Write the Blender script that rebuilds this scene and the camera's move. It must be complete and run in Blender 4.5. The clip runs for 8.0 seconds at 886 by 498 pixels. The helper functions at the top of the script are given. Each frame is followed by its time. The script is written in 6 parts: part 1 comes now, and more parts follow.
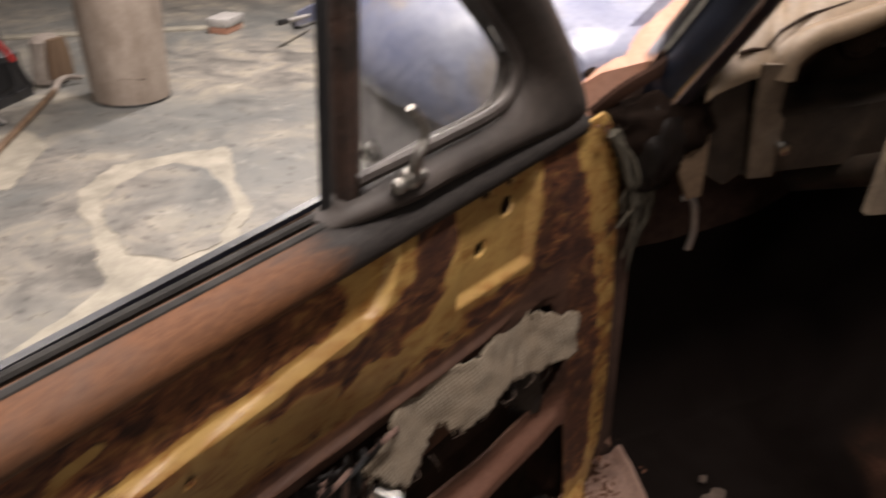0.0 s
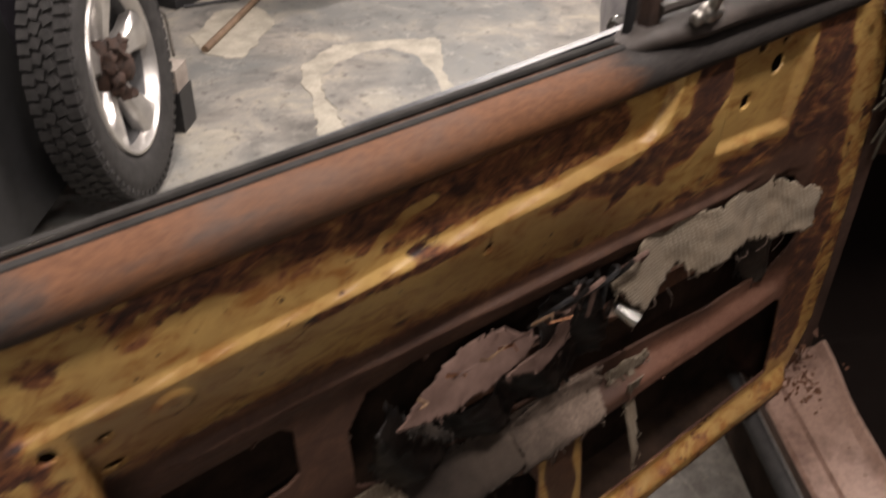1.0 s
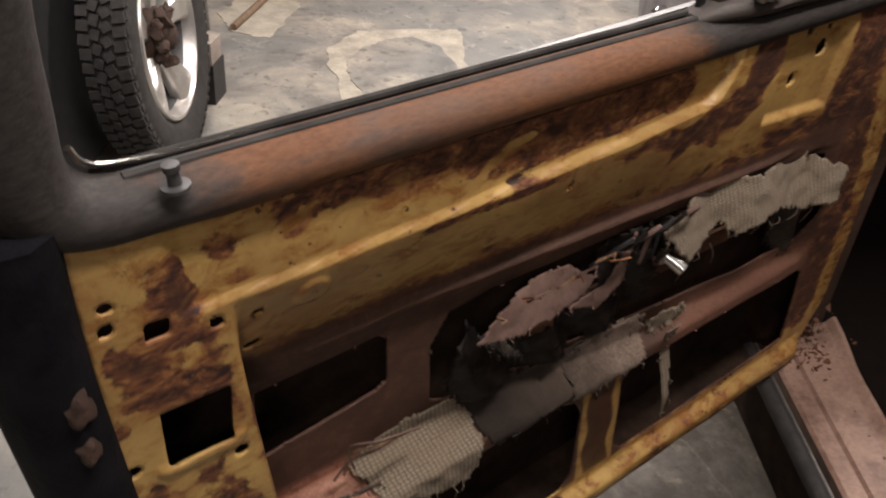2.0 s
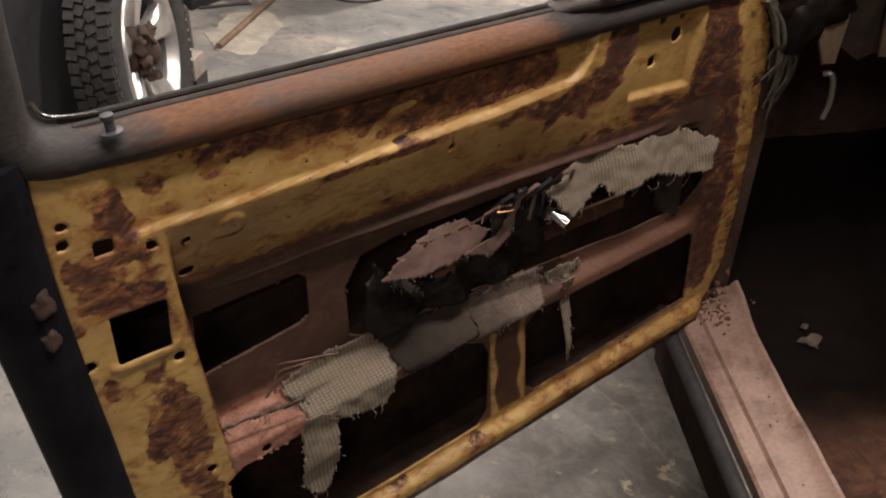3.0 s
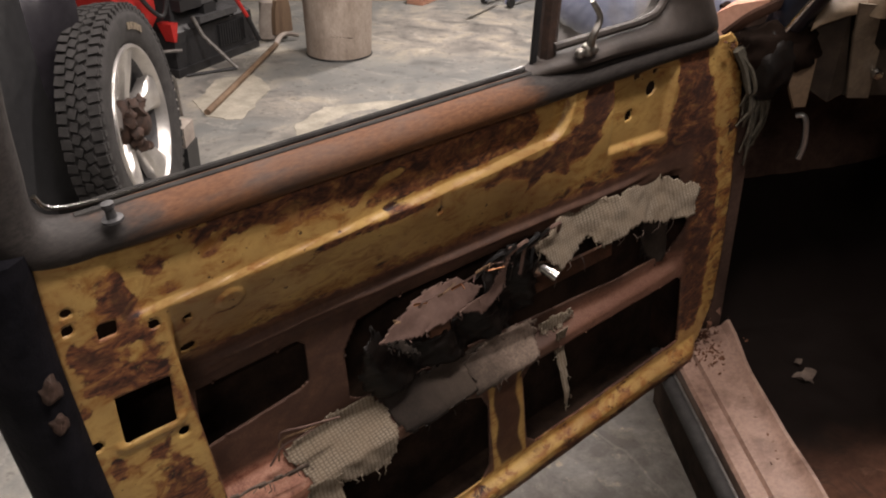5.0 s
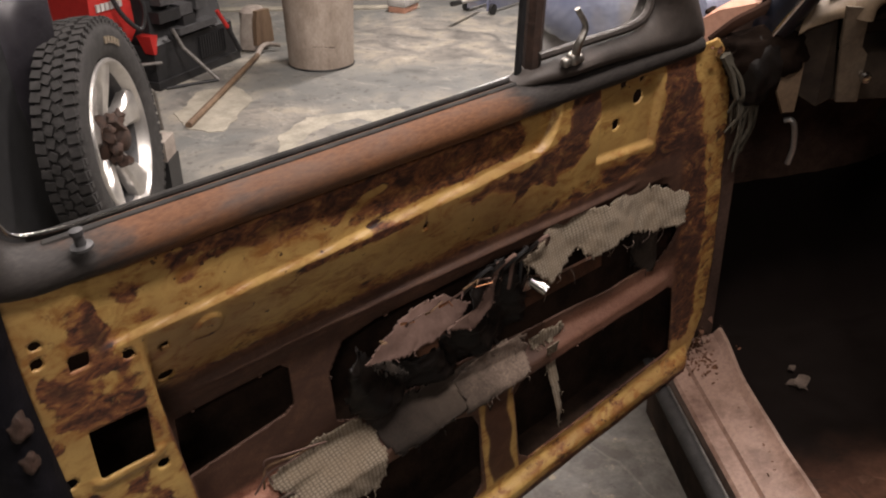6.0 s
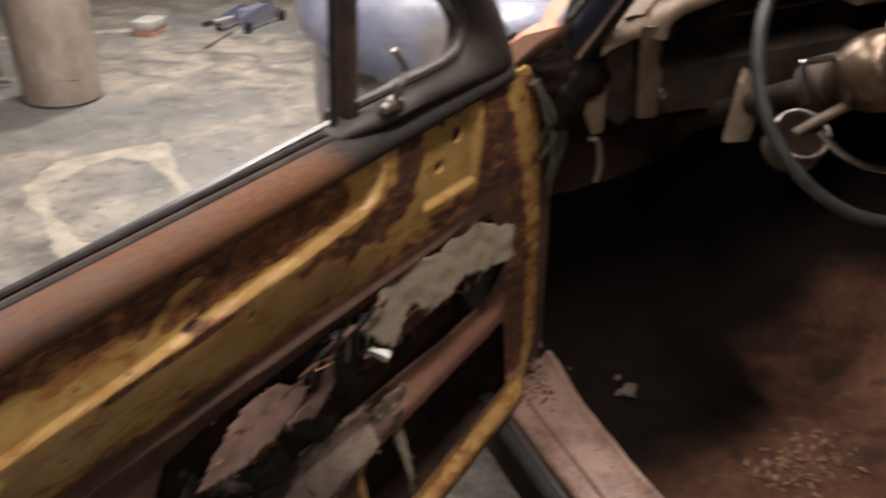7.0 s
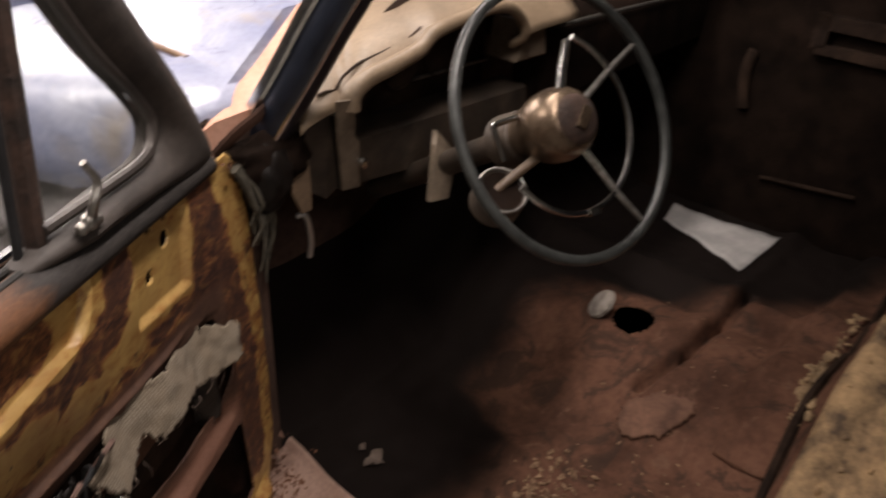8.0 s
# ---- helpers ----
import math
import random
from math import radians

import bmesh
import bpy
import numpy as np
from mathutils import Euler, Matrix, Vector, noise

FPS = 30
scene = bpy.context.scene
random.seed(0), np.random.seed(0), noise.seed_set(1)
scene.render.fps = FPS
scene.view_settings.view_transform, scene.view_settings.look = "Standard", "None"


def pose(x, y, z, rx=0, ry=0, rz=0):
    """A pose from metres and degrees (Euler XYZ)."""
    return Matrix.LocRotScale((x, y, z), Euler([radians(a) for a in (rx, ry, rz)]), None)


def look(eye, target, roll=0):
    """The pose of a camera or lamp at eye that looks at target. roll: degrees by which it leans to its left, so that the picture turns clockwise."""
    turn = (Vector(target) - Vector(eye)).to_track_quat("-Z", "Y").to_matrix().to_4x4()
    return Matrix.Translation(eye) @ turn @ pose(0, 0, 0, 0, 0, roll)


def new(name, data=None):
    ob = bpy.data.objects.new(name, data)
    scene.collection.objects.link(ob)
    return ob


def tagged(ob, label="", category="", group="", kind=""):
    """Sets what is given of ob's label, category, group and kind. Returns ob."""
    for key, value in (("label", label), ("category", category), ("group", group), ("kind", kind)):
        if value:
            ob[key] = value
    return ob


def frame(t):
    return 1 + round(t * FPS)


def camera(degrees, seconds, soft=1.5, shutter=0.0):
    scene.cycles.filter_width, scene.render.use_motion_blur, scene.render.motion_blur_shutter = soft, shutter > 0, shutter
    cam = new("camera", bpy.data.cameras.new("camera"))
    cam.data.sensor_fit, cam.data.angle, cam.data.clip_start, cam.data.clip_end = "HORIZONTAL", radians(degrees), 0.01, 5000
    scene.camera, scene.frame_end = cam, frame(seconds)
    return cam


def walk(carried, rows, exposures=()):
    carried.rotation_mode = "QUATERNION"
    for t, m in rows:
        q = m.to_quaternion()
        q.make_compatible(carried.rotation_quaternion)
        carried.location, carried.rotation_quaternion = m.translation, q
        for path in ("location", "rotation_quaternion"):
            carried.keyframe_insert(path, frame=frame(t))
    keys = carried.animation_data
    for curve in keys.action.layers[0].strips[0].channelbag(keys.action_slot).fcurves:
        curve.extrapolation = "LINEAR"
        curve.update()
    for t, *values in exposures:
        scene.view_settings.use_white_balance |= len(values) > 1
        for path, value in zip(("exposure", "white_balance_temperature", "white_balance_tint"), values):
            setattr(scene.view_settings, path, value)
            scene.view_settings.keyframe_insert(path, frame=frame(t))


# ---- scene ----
cam = camera(57.5, 8.0, soft=2.0, shutter=0.5)
PATH = [
    (0, (-0.73, -0.463, 1.504), (0.645, 0.651, 0.571), 1.3),
    (0.5, (-0.84, -0.486, 1.494), (0.294, 0.828, 0.5), 1.7),
    (1, (-0.912, -0.486, 1.457), (0.107, 0.829, 0.348), 2.0),
    (1.2, (-0.96, -0.48, 1.448), (0.036, 0.83, 0.311), 2.4),
    (2.3, (-1.087, -0.604, 1.455), (-0.034, 0.693, 0.354), 6.3),
    (2.5, (-1.075, -0.67, 1.461), (-0.026, 0.637, 0.369), 5.8),
    (3, (-1.101, -0.787, 1.492), (-0.053, 0.543, 0.426), 4.3),
    (3.5, (-1.116, -0.806, 1.494), (-0.064, 0.538, 0.451), 4.1),
    (4, (-1.123, -0.806, 1.494), (-0.065, 0.538, 0.457), 3.5),
    (4.5, (-1.114, -0.801, 1.518), (-0.03, 0.557, 0.528), 1.8),
    (4.7, (-1.113, -0.801, 1.524), (-0.025, 0.564, 0.548), 1.5),
    (6, (-1.086, -0.773, 1.521), (0.034, 0.584, 0.571), 0.6),
    (6.5, (-1.072, -0.647, 1.516), (0.199, 0.582, 0.581), 0.8),
    (7, (-1.021, -0.607, 1.526), (0.471, 0.355, 0.606), 1.6),
    (7.5, (-0.958, -0.576, 1.533), (0.735, 0.039, 0.665), 2.3),
    (8, (-0.979, -0.526, 1.552), (0.838, -0.24, 0.766), 1.9),
]
walk(cam, [(t, look(eye, target, roll)) for t, eye, target, roll in PATH])

# ---- light: closed garage, unseen white lamps added under the ceiling ----
world = bpy.data.worlds.new("garage_world")
scene.world = world
world.use_nodes = True
world.node_tree.nodes["Background"].inputs[0].default_value = (0.02, 0.02, 0.022, 1)
world.node_tree.nodes["Background"].inputs[1].default_value = 0.3


# ---- frames of reference: the car stands nose-up, its door swung open ----
UP = Vector((-0.1386, -0.0327, 0.9898)).normalized()
AHEAD = Vector((0.5126, 0.8528, 0.0999)).normalized()
RIGHT = AHEAD.cross(UP).normalized()
AHEAD = UP.cross(RIGHT).normalized()
CAR = Matrix.Translation((0.25, 0.0, 0.47)) @ Matrix((RIGHT, AHEAD, UP)).transposed().to_4x4()
DOOR = pose(0.213, 0.0, 0.454, 0, -8.0, 0)
W = {}


# ---- materials ----
def nodes_of(m):
    m.use_nodes = True
    nt = m.node_tree
    return nt, nt.nodes["Principled BSDF"]


def ramp(nt, fac, stops):
    r = nt.nodes.new("ShaderNodeValToRGB")
    el = r.color_ramp.elements
    while len(el) < len(stops):
        el.new(0.5)
    for e, (p, c) in zip(el, stops):
        e.position, e.color = p, (*c, 1)
    nt.links.new(fac, r.inputs[0])
    return r.outputs[0]


def noise_node(nt, co, scale, detail=6, rough=0.6, warp=0.0):
    n = nt.nodes.new("ShaderNodeTexNoise")
    n.inputs["Scale"].default_value = scale
    n.inputs["Detail"].default_value = detail
    n.inputs["Roughness"].default_value = rough
    n.inputs["Distortion"].default_value = warp
    nt.links.new(co, n.inputs["Vector"])
    return n.outputs["Fac"]


def mix(nt, fac, a, b):
    m = nt.nodes.new("ShaderNodeMix")
    m.data_type = "RGBA"
    nt.links.new(fac, m.inputs[0])
    for s, v in ((m.inputs[6], a), (m.inputs[7], b)):
        if isinstance(v, tuple):
            s.default_value = (*v, 1)
        else:
            nt.links.new(v, s)
    return m.outputs[2]


def coords(nt, stretch=(1, 1, 1)):
    c = nt.nodes.new("ShaderNodeTexCoord")
    m = nt.nodes.new("ShaderNodeMapping")
    m.inputs["Scale"].default_value = stretch
    nt.links.new(c.outputs["Object"], m.inputs["Vector"])
    return m.outputs[0]


def bump(nt, bsdf, height, strength=0.3, distance=0.003):
    b = nt.nodes.new("ShaderNodeBump")
    b.inputs["Strength"].default_value = strength
    b.inputs["Distance"].default_value = distance
    nt.links.new(height, b.inputs["Height"])
    nt.links.new(b.outputs[0], bsdf.inputs["Normal"])


def mottled(name, dark, light, scale=30, rough=0.6, metal=0.0, fine=200, relief=0.25, spread=(0.35, 0.65), stretch=(1, 1, 1), spec=0.5):
    m = bpy.data.materials.new(name)
    nt, b = nodes_of(m)
    co = coords(nt, stretch)
    a = noise_node(nt, co, scale, 7, 0.65)
    f = noise_node(nt, co, fine, 4, 0.6)
    col = ramp(nt, a, [(spread[0], dark), (spread[1], light)])
    col2 = mix(nt, ramp(nt, f, [(0.4, (0, 0, 0)), (0.75, (0.35, 0.35, 0.35))]), col, tuple(c * 0.55 for c in dark))
    nt.links.new(col2, b.inputs["Base Color"])
    b.inputs["Roughness"].default_value = rough
    b.inputs["Metallic"].default_value = metal
    b.inputs["Specular IOR Level"].default_value = spec
    bump(nt, b, f, relief)
    return m


def plain(name, c, rough=0.5, metal=0.0):
    return mottled(name, tuple(v * 0.8 for v in c), c, 18, rough, metal, 150, 0.08)


RUST = mottled("dark_rust", (0.05, 0.02, 0.010), (0.16, 0.065, 0.03), 14, 0.75, 0, 150, 0.5)
DARKBLUE = mottled("dark_blue_enamel", (0.004, 0.0055, 0.010), (0.011, 0.014, 0.023), 20, 0.35, 0, 150, 0.15)
BLUE = mottled("faded_blue_enamel", (0.19, 0.21, 0.33), (0.33, 0.345, 0.43), 4.5, 0.3, 0, 90, 0.10)
_nt, _b = nodes_of(BLUE)
_co = coords(_nt)
_dust = noise_node(_nt, _co, 11, 8, 0.7, 0.8)
_old = _b.inputs["Base Color"].links[0].from_socket
_stain = mix(_nt, ramp(_nt, noise_node(_nt, _co, 7, 7, 0.6, 0.6), [(0.57, (0, 0, 0)), (0.70, (0.55, 0.55, 0.55))]), _old, (0.34, 0.27, 0.17))
_nt.links.new(_stain, _b.inputs["Base Color"])
_nt.links.new(ramp(_nt, _dust, [(0.38, (0.22,) * 3), (0.62, (0.56,) * 3)]), _b.inputs["Roughness"])
bump(_nt, _b, noise_node(_nt, _co, 6, 4, 0.55, 0.8), 0.7, 0.014)
_b.inputs["Coat Weight"].default_value = 0.35
_b.inputs["Coat Roughness"].default_value = 0.30
_b.inputs["Coat IOR"].default_value = 1.7
SALMON = mottled("salmon_primer", (0.50, 0.25, 0.165), (0.64, 0.37, 0.27), 8, 0.5, 0, 120, 0.1)
CREAM = mottled("dirty_cream_paint", (0.04, 0.025, 0.015), (0.15, 0.10, 0.062), 9, 0.5, 0, 140, 0.25, (0.34, 0.68))
CREAMTOP = mottled("cream_dash_paint", (0.13, 0.092, 0.058), (0.27, 0.20, 0.132), 4, 0.5, 0, 140, 0.12, (0.30, 0.60))
BLACK = mottled("near_black", (0.013, 0.0078, 0.0055), (0.040, 0.024, 0.016), 14, 0.85, 0, 120, 0.3, spec=0.12)
RUBBER = mottled("tyre_rubber", (0.016, 0.015, 0.014), (0.038, 0.035, 0.034), 30, 0.8, 0, 220, 0.3)
CHROME = mottled("pitted_chrome", (0.5, 0.49, 0.47), (0.7, 0.69, 0.66), 60, 0.2, 1.0, 300, 0.1)
ALLOY = mottled("silver_alloy", (0.50, 0.48, 0.46), (0.66, 0.64, 0.61), 12, 0.32, 0.75, 200, 0.06)
CONCRETE2 = mottled("pale_concrete_patch", (0.29, 0.27, 0.22), (0.48, 0.44, 0.36), 7, 0.6, 0, 70, 0.15)
WALLM = mottled("garage_block_paint", (0.36, 0.34, 0.31), (0.44, 0.42, 0.38), 3, 0.8, 0, 60, 0.1)
WOOD = mottled("grey_brown_wood", (0.12, 0.075, 0.045), (0.24, 0.16, 0.10), 12, 0.7, 0, 140, 0.3, (0.35, 0.65), (1, 1, 0.15))
BARREL = mottled("fibre_drum", (0.23, 0.18, 0.14), (0.44, 0.37, 0.31), 6, 0.8, 0, 90, 0.2, (0.30, 0.60), (1, 1, 0.5))
TRUCKPAINT = mottled("charcoal_car_paint", (0.022, 0.020, 0.024), (0.035, 0.033, 0.038), 10, 0.25, 0.2, 100, 0.03)
REDP = mottled("red_plastic", (0.38, 0.02, 0.018), (0.48, 0.03, 0.025), 20, 0.4, 0, 160, 0.05)
BLACKP = mottled("black_plastic", (0.012, 0.012, 0.013), (0.022, 0.022, 0.023), 40, 0.5, 0, 200, 0.15)
PAPERM = mottled("scrap_paper", (0.40, 0.385, 0.37), (0.56, 0.54, 0.515), 12, 0.85, 0, 160, 0.1)
GLASS = bpy.data.materials.new("vent_glass")
_nt, _b = nodes_of(GLASS)
_b.inputs["Transmission Weight"].default_value = 1.0
_b.inputs["Roughness"].default_value = 0.02
_b.inputs["IOR"].default_value = 1.45
_b.inputs["Base Color"].default_value = (0.92, 0.94, 0.93, 1)


def door_paint():
    """Ochre enamel; the mesh carries how far rust has eaten it (rust) and where bare red-brown primer shows (primer)."""
    m = bpy.data.materials.new("ochre_enamel_eaten_by_rust")
    nt, b = nodes_of(m)
    co = coords(nt, (0.75, 1, 1.25))
    big = noise_node(nt, co, 10, 6, 0.55, 1.6)
    mid = noise_node(nt, co, 32, 6, 0.58, 1.6)
    grain = noise_node(nt, coords(nt, (0.3, 1, 2.0)), 48, 6, 0.7, 1.4)
    fine = noise_node(nt, coords(nt), 260, 6, 0.75)
    spots = noise_node(nt, coords(nt), 85, 3, 0.5)

    def attr(name):
        n = nt.nodes.new("ShaderNodeAttribute")
        n.attribute_name = name
        return n.outputs["Fac"]

    def madd(x, k, y):
        n = nt.nodes.new("ShaderNodeMath")
        n.operation = "MULTIPLY_ADD"
        nt.links.new(x, n.inputs[0])
        n.inputs[1].default_value = k
        if isinstance(y, float):
            n.inputs[2].default_value = y
        else:
            nt.links.new(y, n.inputs[2])
        return n.outputs[0]

    # noise about its mean, moved by the mesh's own amount of rust
    decay = madd(big, 0.80, madd(mid, 0.85, madd(grain, 0.10, madd(fine, 0.24, madd(attr("rust"), 0.80, -0.845)))))
    cloud = noise_node(nt, coords(nt), 5, 4, 0.55, 0.3)
    paint = mix(nt, ramp(nt, cloud, [(0.38, (0, 0, 0)), (0.62, (1, 1, 1))]), (0.35, 0.212, 0.074), (0.53, 0.345, 0.114))
    flow = noise_node(nt, coords(nt, (0.62, 1, 1.2)), 26, 7, 0.62, 2.4)
    stain = ramp(nt, decay, [(0.04, (0, 0, 0)), (0.34, (1, 1, 1))])
    streak = ramp(nt, flow, [(0.40, (0, 0, 0)), (0.60, (1, 1, 1))])
    stained = nt.nodes.new("ShaderNodeMath")
    stained.operation = "MULTIPLY"
    nt.links.new(stain, stained.inputs[0])
    nt.links.new(streak, stained.inputs[1])
    paint = mix(nt, stained.outputs[0], paint, (0.255, 0.105, 0.026))
    crust = noise_node(nt, coords(nt, (0.6, 1, 1.3)), 60, 6, 0.60, 1.6)
    deep = ramp(nt, madd(crust, 0.38, madd(flow, 0.62, 0.0)), [(0.40, (0.024, 0.010, 0.008)), (0.45, (0.072, 0.025, 0.014)), (0.495, (0.145, 0.052, 0.023)), (0.545, (0.215, 0.086, 0.034)), (0.60, (0.33, 0.165, 0.055))])
    deep = mix(nt, ramp(nt, decay, [(0.66, (0, 0, 0)), (0.95, (0.75, 0.75, 0.75))]), deep, (0.034, 0.013, 0.008))
    paint = mix(nt, ramp(nt, decay, [(0.34, (0, 0, 0)), (0.40, (0.55, 0.55, 0.55)), (0.46, (1, 1, 1))]), paint, deep)
    specks = ramp(nt, spots, [(0.69, (0, 0, 0)), (0.72, (0.9, 0.9, 0.9))])
    paint = mix(nt, specks, paint, (0.05, 0.020, 0.011))
    paint = mix(nt, ramp(nt, fine, [(0.30, (0.5, 0.5, 0.5)), (0.43, (0, 0, 0))]), paint, (0.10, 0.045, 0.02))
    prim = ramp(nt, fine, [(0.3, (0.050, 0.024, 0.014)), (0.7, (0.135, 0.066, 0.038))])
    prim = mix(nt, ramp(nt, mid, [(0.38, (0, 0, 0)), (0.62, (0.85, 0.85, 0.85))]), prim, (0.062, 0.027, 0.016))
    prim = mix(nt, ramp(nt, big, [(0.40, (0, 0, 0)), (0.60, (0.6, 0.6, 0.6))]), prim, (0.045, 0.020, 0.013))
    prim = mix(nt, attr("pink"), prim, ramp(nt, madd(fine, 0.5, madd(mid, 0.5, 0.0)), [(0.36, (0.13, 0.048, 0.029)), (0.50, (0.28, 0.125, 0.080)), (0.62, (0.38, 0.20, 0.135))]))
    nt.links.new(mix(nt, attr("primer"), paint, prim), b.inputs["Base Color"])
    nt.links.new(ramp(nt, decay, [(0.25, (0.41,) * 3), (0.45, (0.55,) * 3), (0.7, (0.7,) * 3)]), b.inputs["Roughness"])
    bump(nt, b, madd(decay, -0.9, madd(fine, 0.4, mid)), 0.55, 0.0022)
    return m


DOORPAINT = door_paint()


def sill_roll_paint():
    """Grey paint at the ends, rubbed through to orange rust along the middle."""
    m = bpy.data.materials.new("rubbed_grey_paint")
    nt, b = nodes_of(m)
    c = nt.nodes.new("ShaderNodeTexCoord")
    sep = nt.nodes.new("ShaderNodeSeparateXYZ")
    nt.links.new(c.outputs["Object"], sep.inputs[0])
    co = coords(nt, (0.45, 1, 1.4))
    big = noise_node(nt, co, 14, 7, 0.65, 0.3)
    fine = noise_node(nt, co, 190, 5, 0.65)
    along = nt.nodes.new("ShaderNodeMapRange")
    along.inputs[1].default_value, along.inputs[2].default_value = -1.2, 0.05
    nt.links.new(sep.outputs[0], along.inputs[0])
    bare = ramp(nt, along.outputs[0], [(0.08, (0.0, 0, 0)), (0.2, (0.5,) * 3), (0.48, (0.62,) * 3), (0.60, (0.50,) * 3), (0.68, (0.0,) * 3)])
    k = nt.nodes.new("ShaderNodeMath")
    k.operation = "ADD"
    nt.links.new(bare, k.inputs[0])
    nt.links.new(big, k.inputs[1])
    mask = ramp(nt, k.outputs[0], [(0.72, (0, 0, 0)), (1.06, (1, 1, 1))])
    grey = ramp(nt, fine, [(0.3, (0.017, 0.015, 0.014)), (0.7, (0.042, 0.036, 0.033))])
    rust = ramp(nt, fine, [(0.3, (0.088, 0.037, 0.016)), (0.7, (0.160, 0.069, 0.030))])
    rust = mix(nt, ramp(nt, big, [(0.35, (0.7, 0.7, 0.7)), (0.55, (0, 0, 0))]), rust, (0.082, 0.050, 0.036))
    nt.links.new(mix(nt, mask, grey, rust), b.inputs["Base Color"])
    nt.links.new(ramp(nt, big, [(0.35, (0.58,) * 3), (0.65, (0.75,) * 3)]), b.inputs["Roughness"])
    b.inputs["Specular IOR Level"].default_value = 0.3
    bump(nt, b, fine, 0.30, 0.0015)
    return m


ROLLPAINT = sill_roll_paint()


def woven():
    """Coarse open weave of jute threads."""
    m = bpy.data.materials.new("woven_jute")
    nt, b = nodes_of(m)
    co = coords(nt)
    sep = nt.nodes.new("ShaderNodeSeparateXYZ")
    nt.links.new(co, sep.inputs[0])
    drape = nt.nodes.new("ShaderNodeMath")
    drape.operation = "MULTIPLY_ADD"
    nt.links.new(sep.outputs[1], drape.inputs[0])
    drape.inputs[1].default_value = 0.6
    nt.links.new(sep.outputs[2], drape.inputs[2])
    flat = nt.nodes.new("ShaderNodeCombineXYZ")
    nt.links.new(sep.outputs[0], flat.inputs[0])
    nt.links.new(drape.outputs[0], flat.inputs[2])
    waves = []
    for axis in ("X", "Z"):
        w = nt.nodes.new("ShaderNodeTexWave")
        w.bands_direction = axis
        w.inputs["Scale"].default_value = 62 if axis == "Z" else 48
        w.inputs["Distortion"].default_value = 3.0
        w.inputs["Detail"].default_value = 2
        w.inputs["Detail Scale"].default_value = 2.5
        nt.links.new(flat.outputs[0], w.inputs["Vector"])
        waves.append(w.outputs["Fac"])
    t = nt.nodes.new("ShaderNodeMath")
    t.operation = "MINIMUM"
    nt.links.new(waves[0], t.inputs[0])
    nt.links.new(waves[1], t.inputs[1])
    big = noise_node(nt, co, 22, 5, 0.6)
    fine = noise_node(nt, co, 420, 3, 0.6)
    col = ramp(nt, t.outputs[0], [(0.0, (0.11, 0.085, 0.06)), (0.30, (0.215, 0.177, 0.13)), (0.9, (0.27, 0.228, 0.172))])
    col = mix(nt, ramp(nt, big, [(0.4, (0, 0, 0)), (0.7, (0.6, 0.6, 0.6))]), col, (0.20, 0.15, 0.10))
    nt.links.new(col, b.inputs["Base Color"])
    b.inputs["Roughness"].default_value = 0.95
    h = nt.nodes.new("ShaderNodeMath")
    h.operation = "MULTIPLY_ADD"
    nt.links.new(fine, h.inputs[0])
    h.inputs[1].default_value = 0.5
    nt.links.new(t.outputs[0], h.inputs[2])
    bump(nt, b, h.outputs[0], 0.30, 0.0010)
    return m


WEAVE = woven()


DIRT_AND_SHADE = (0.12, 0.10, 0.0)


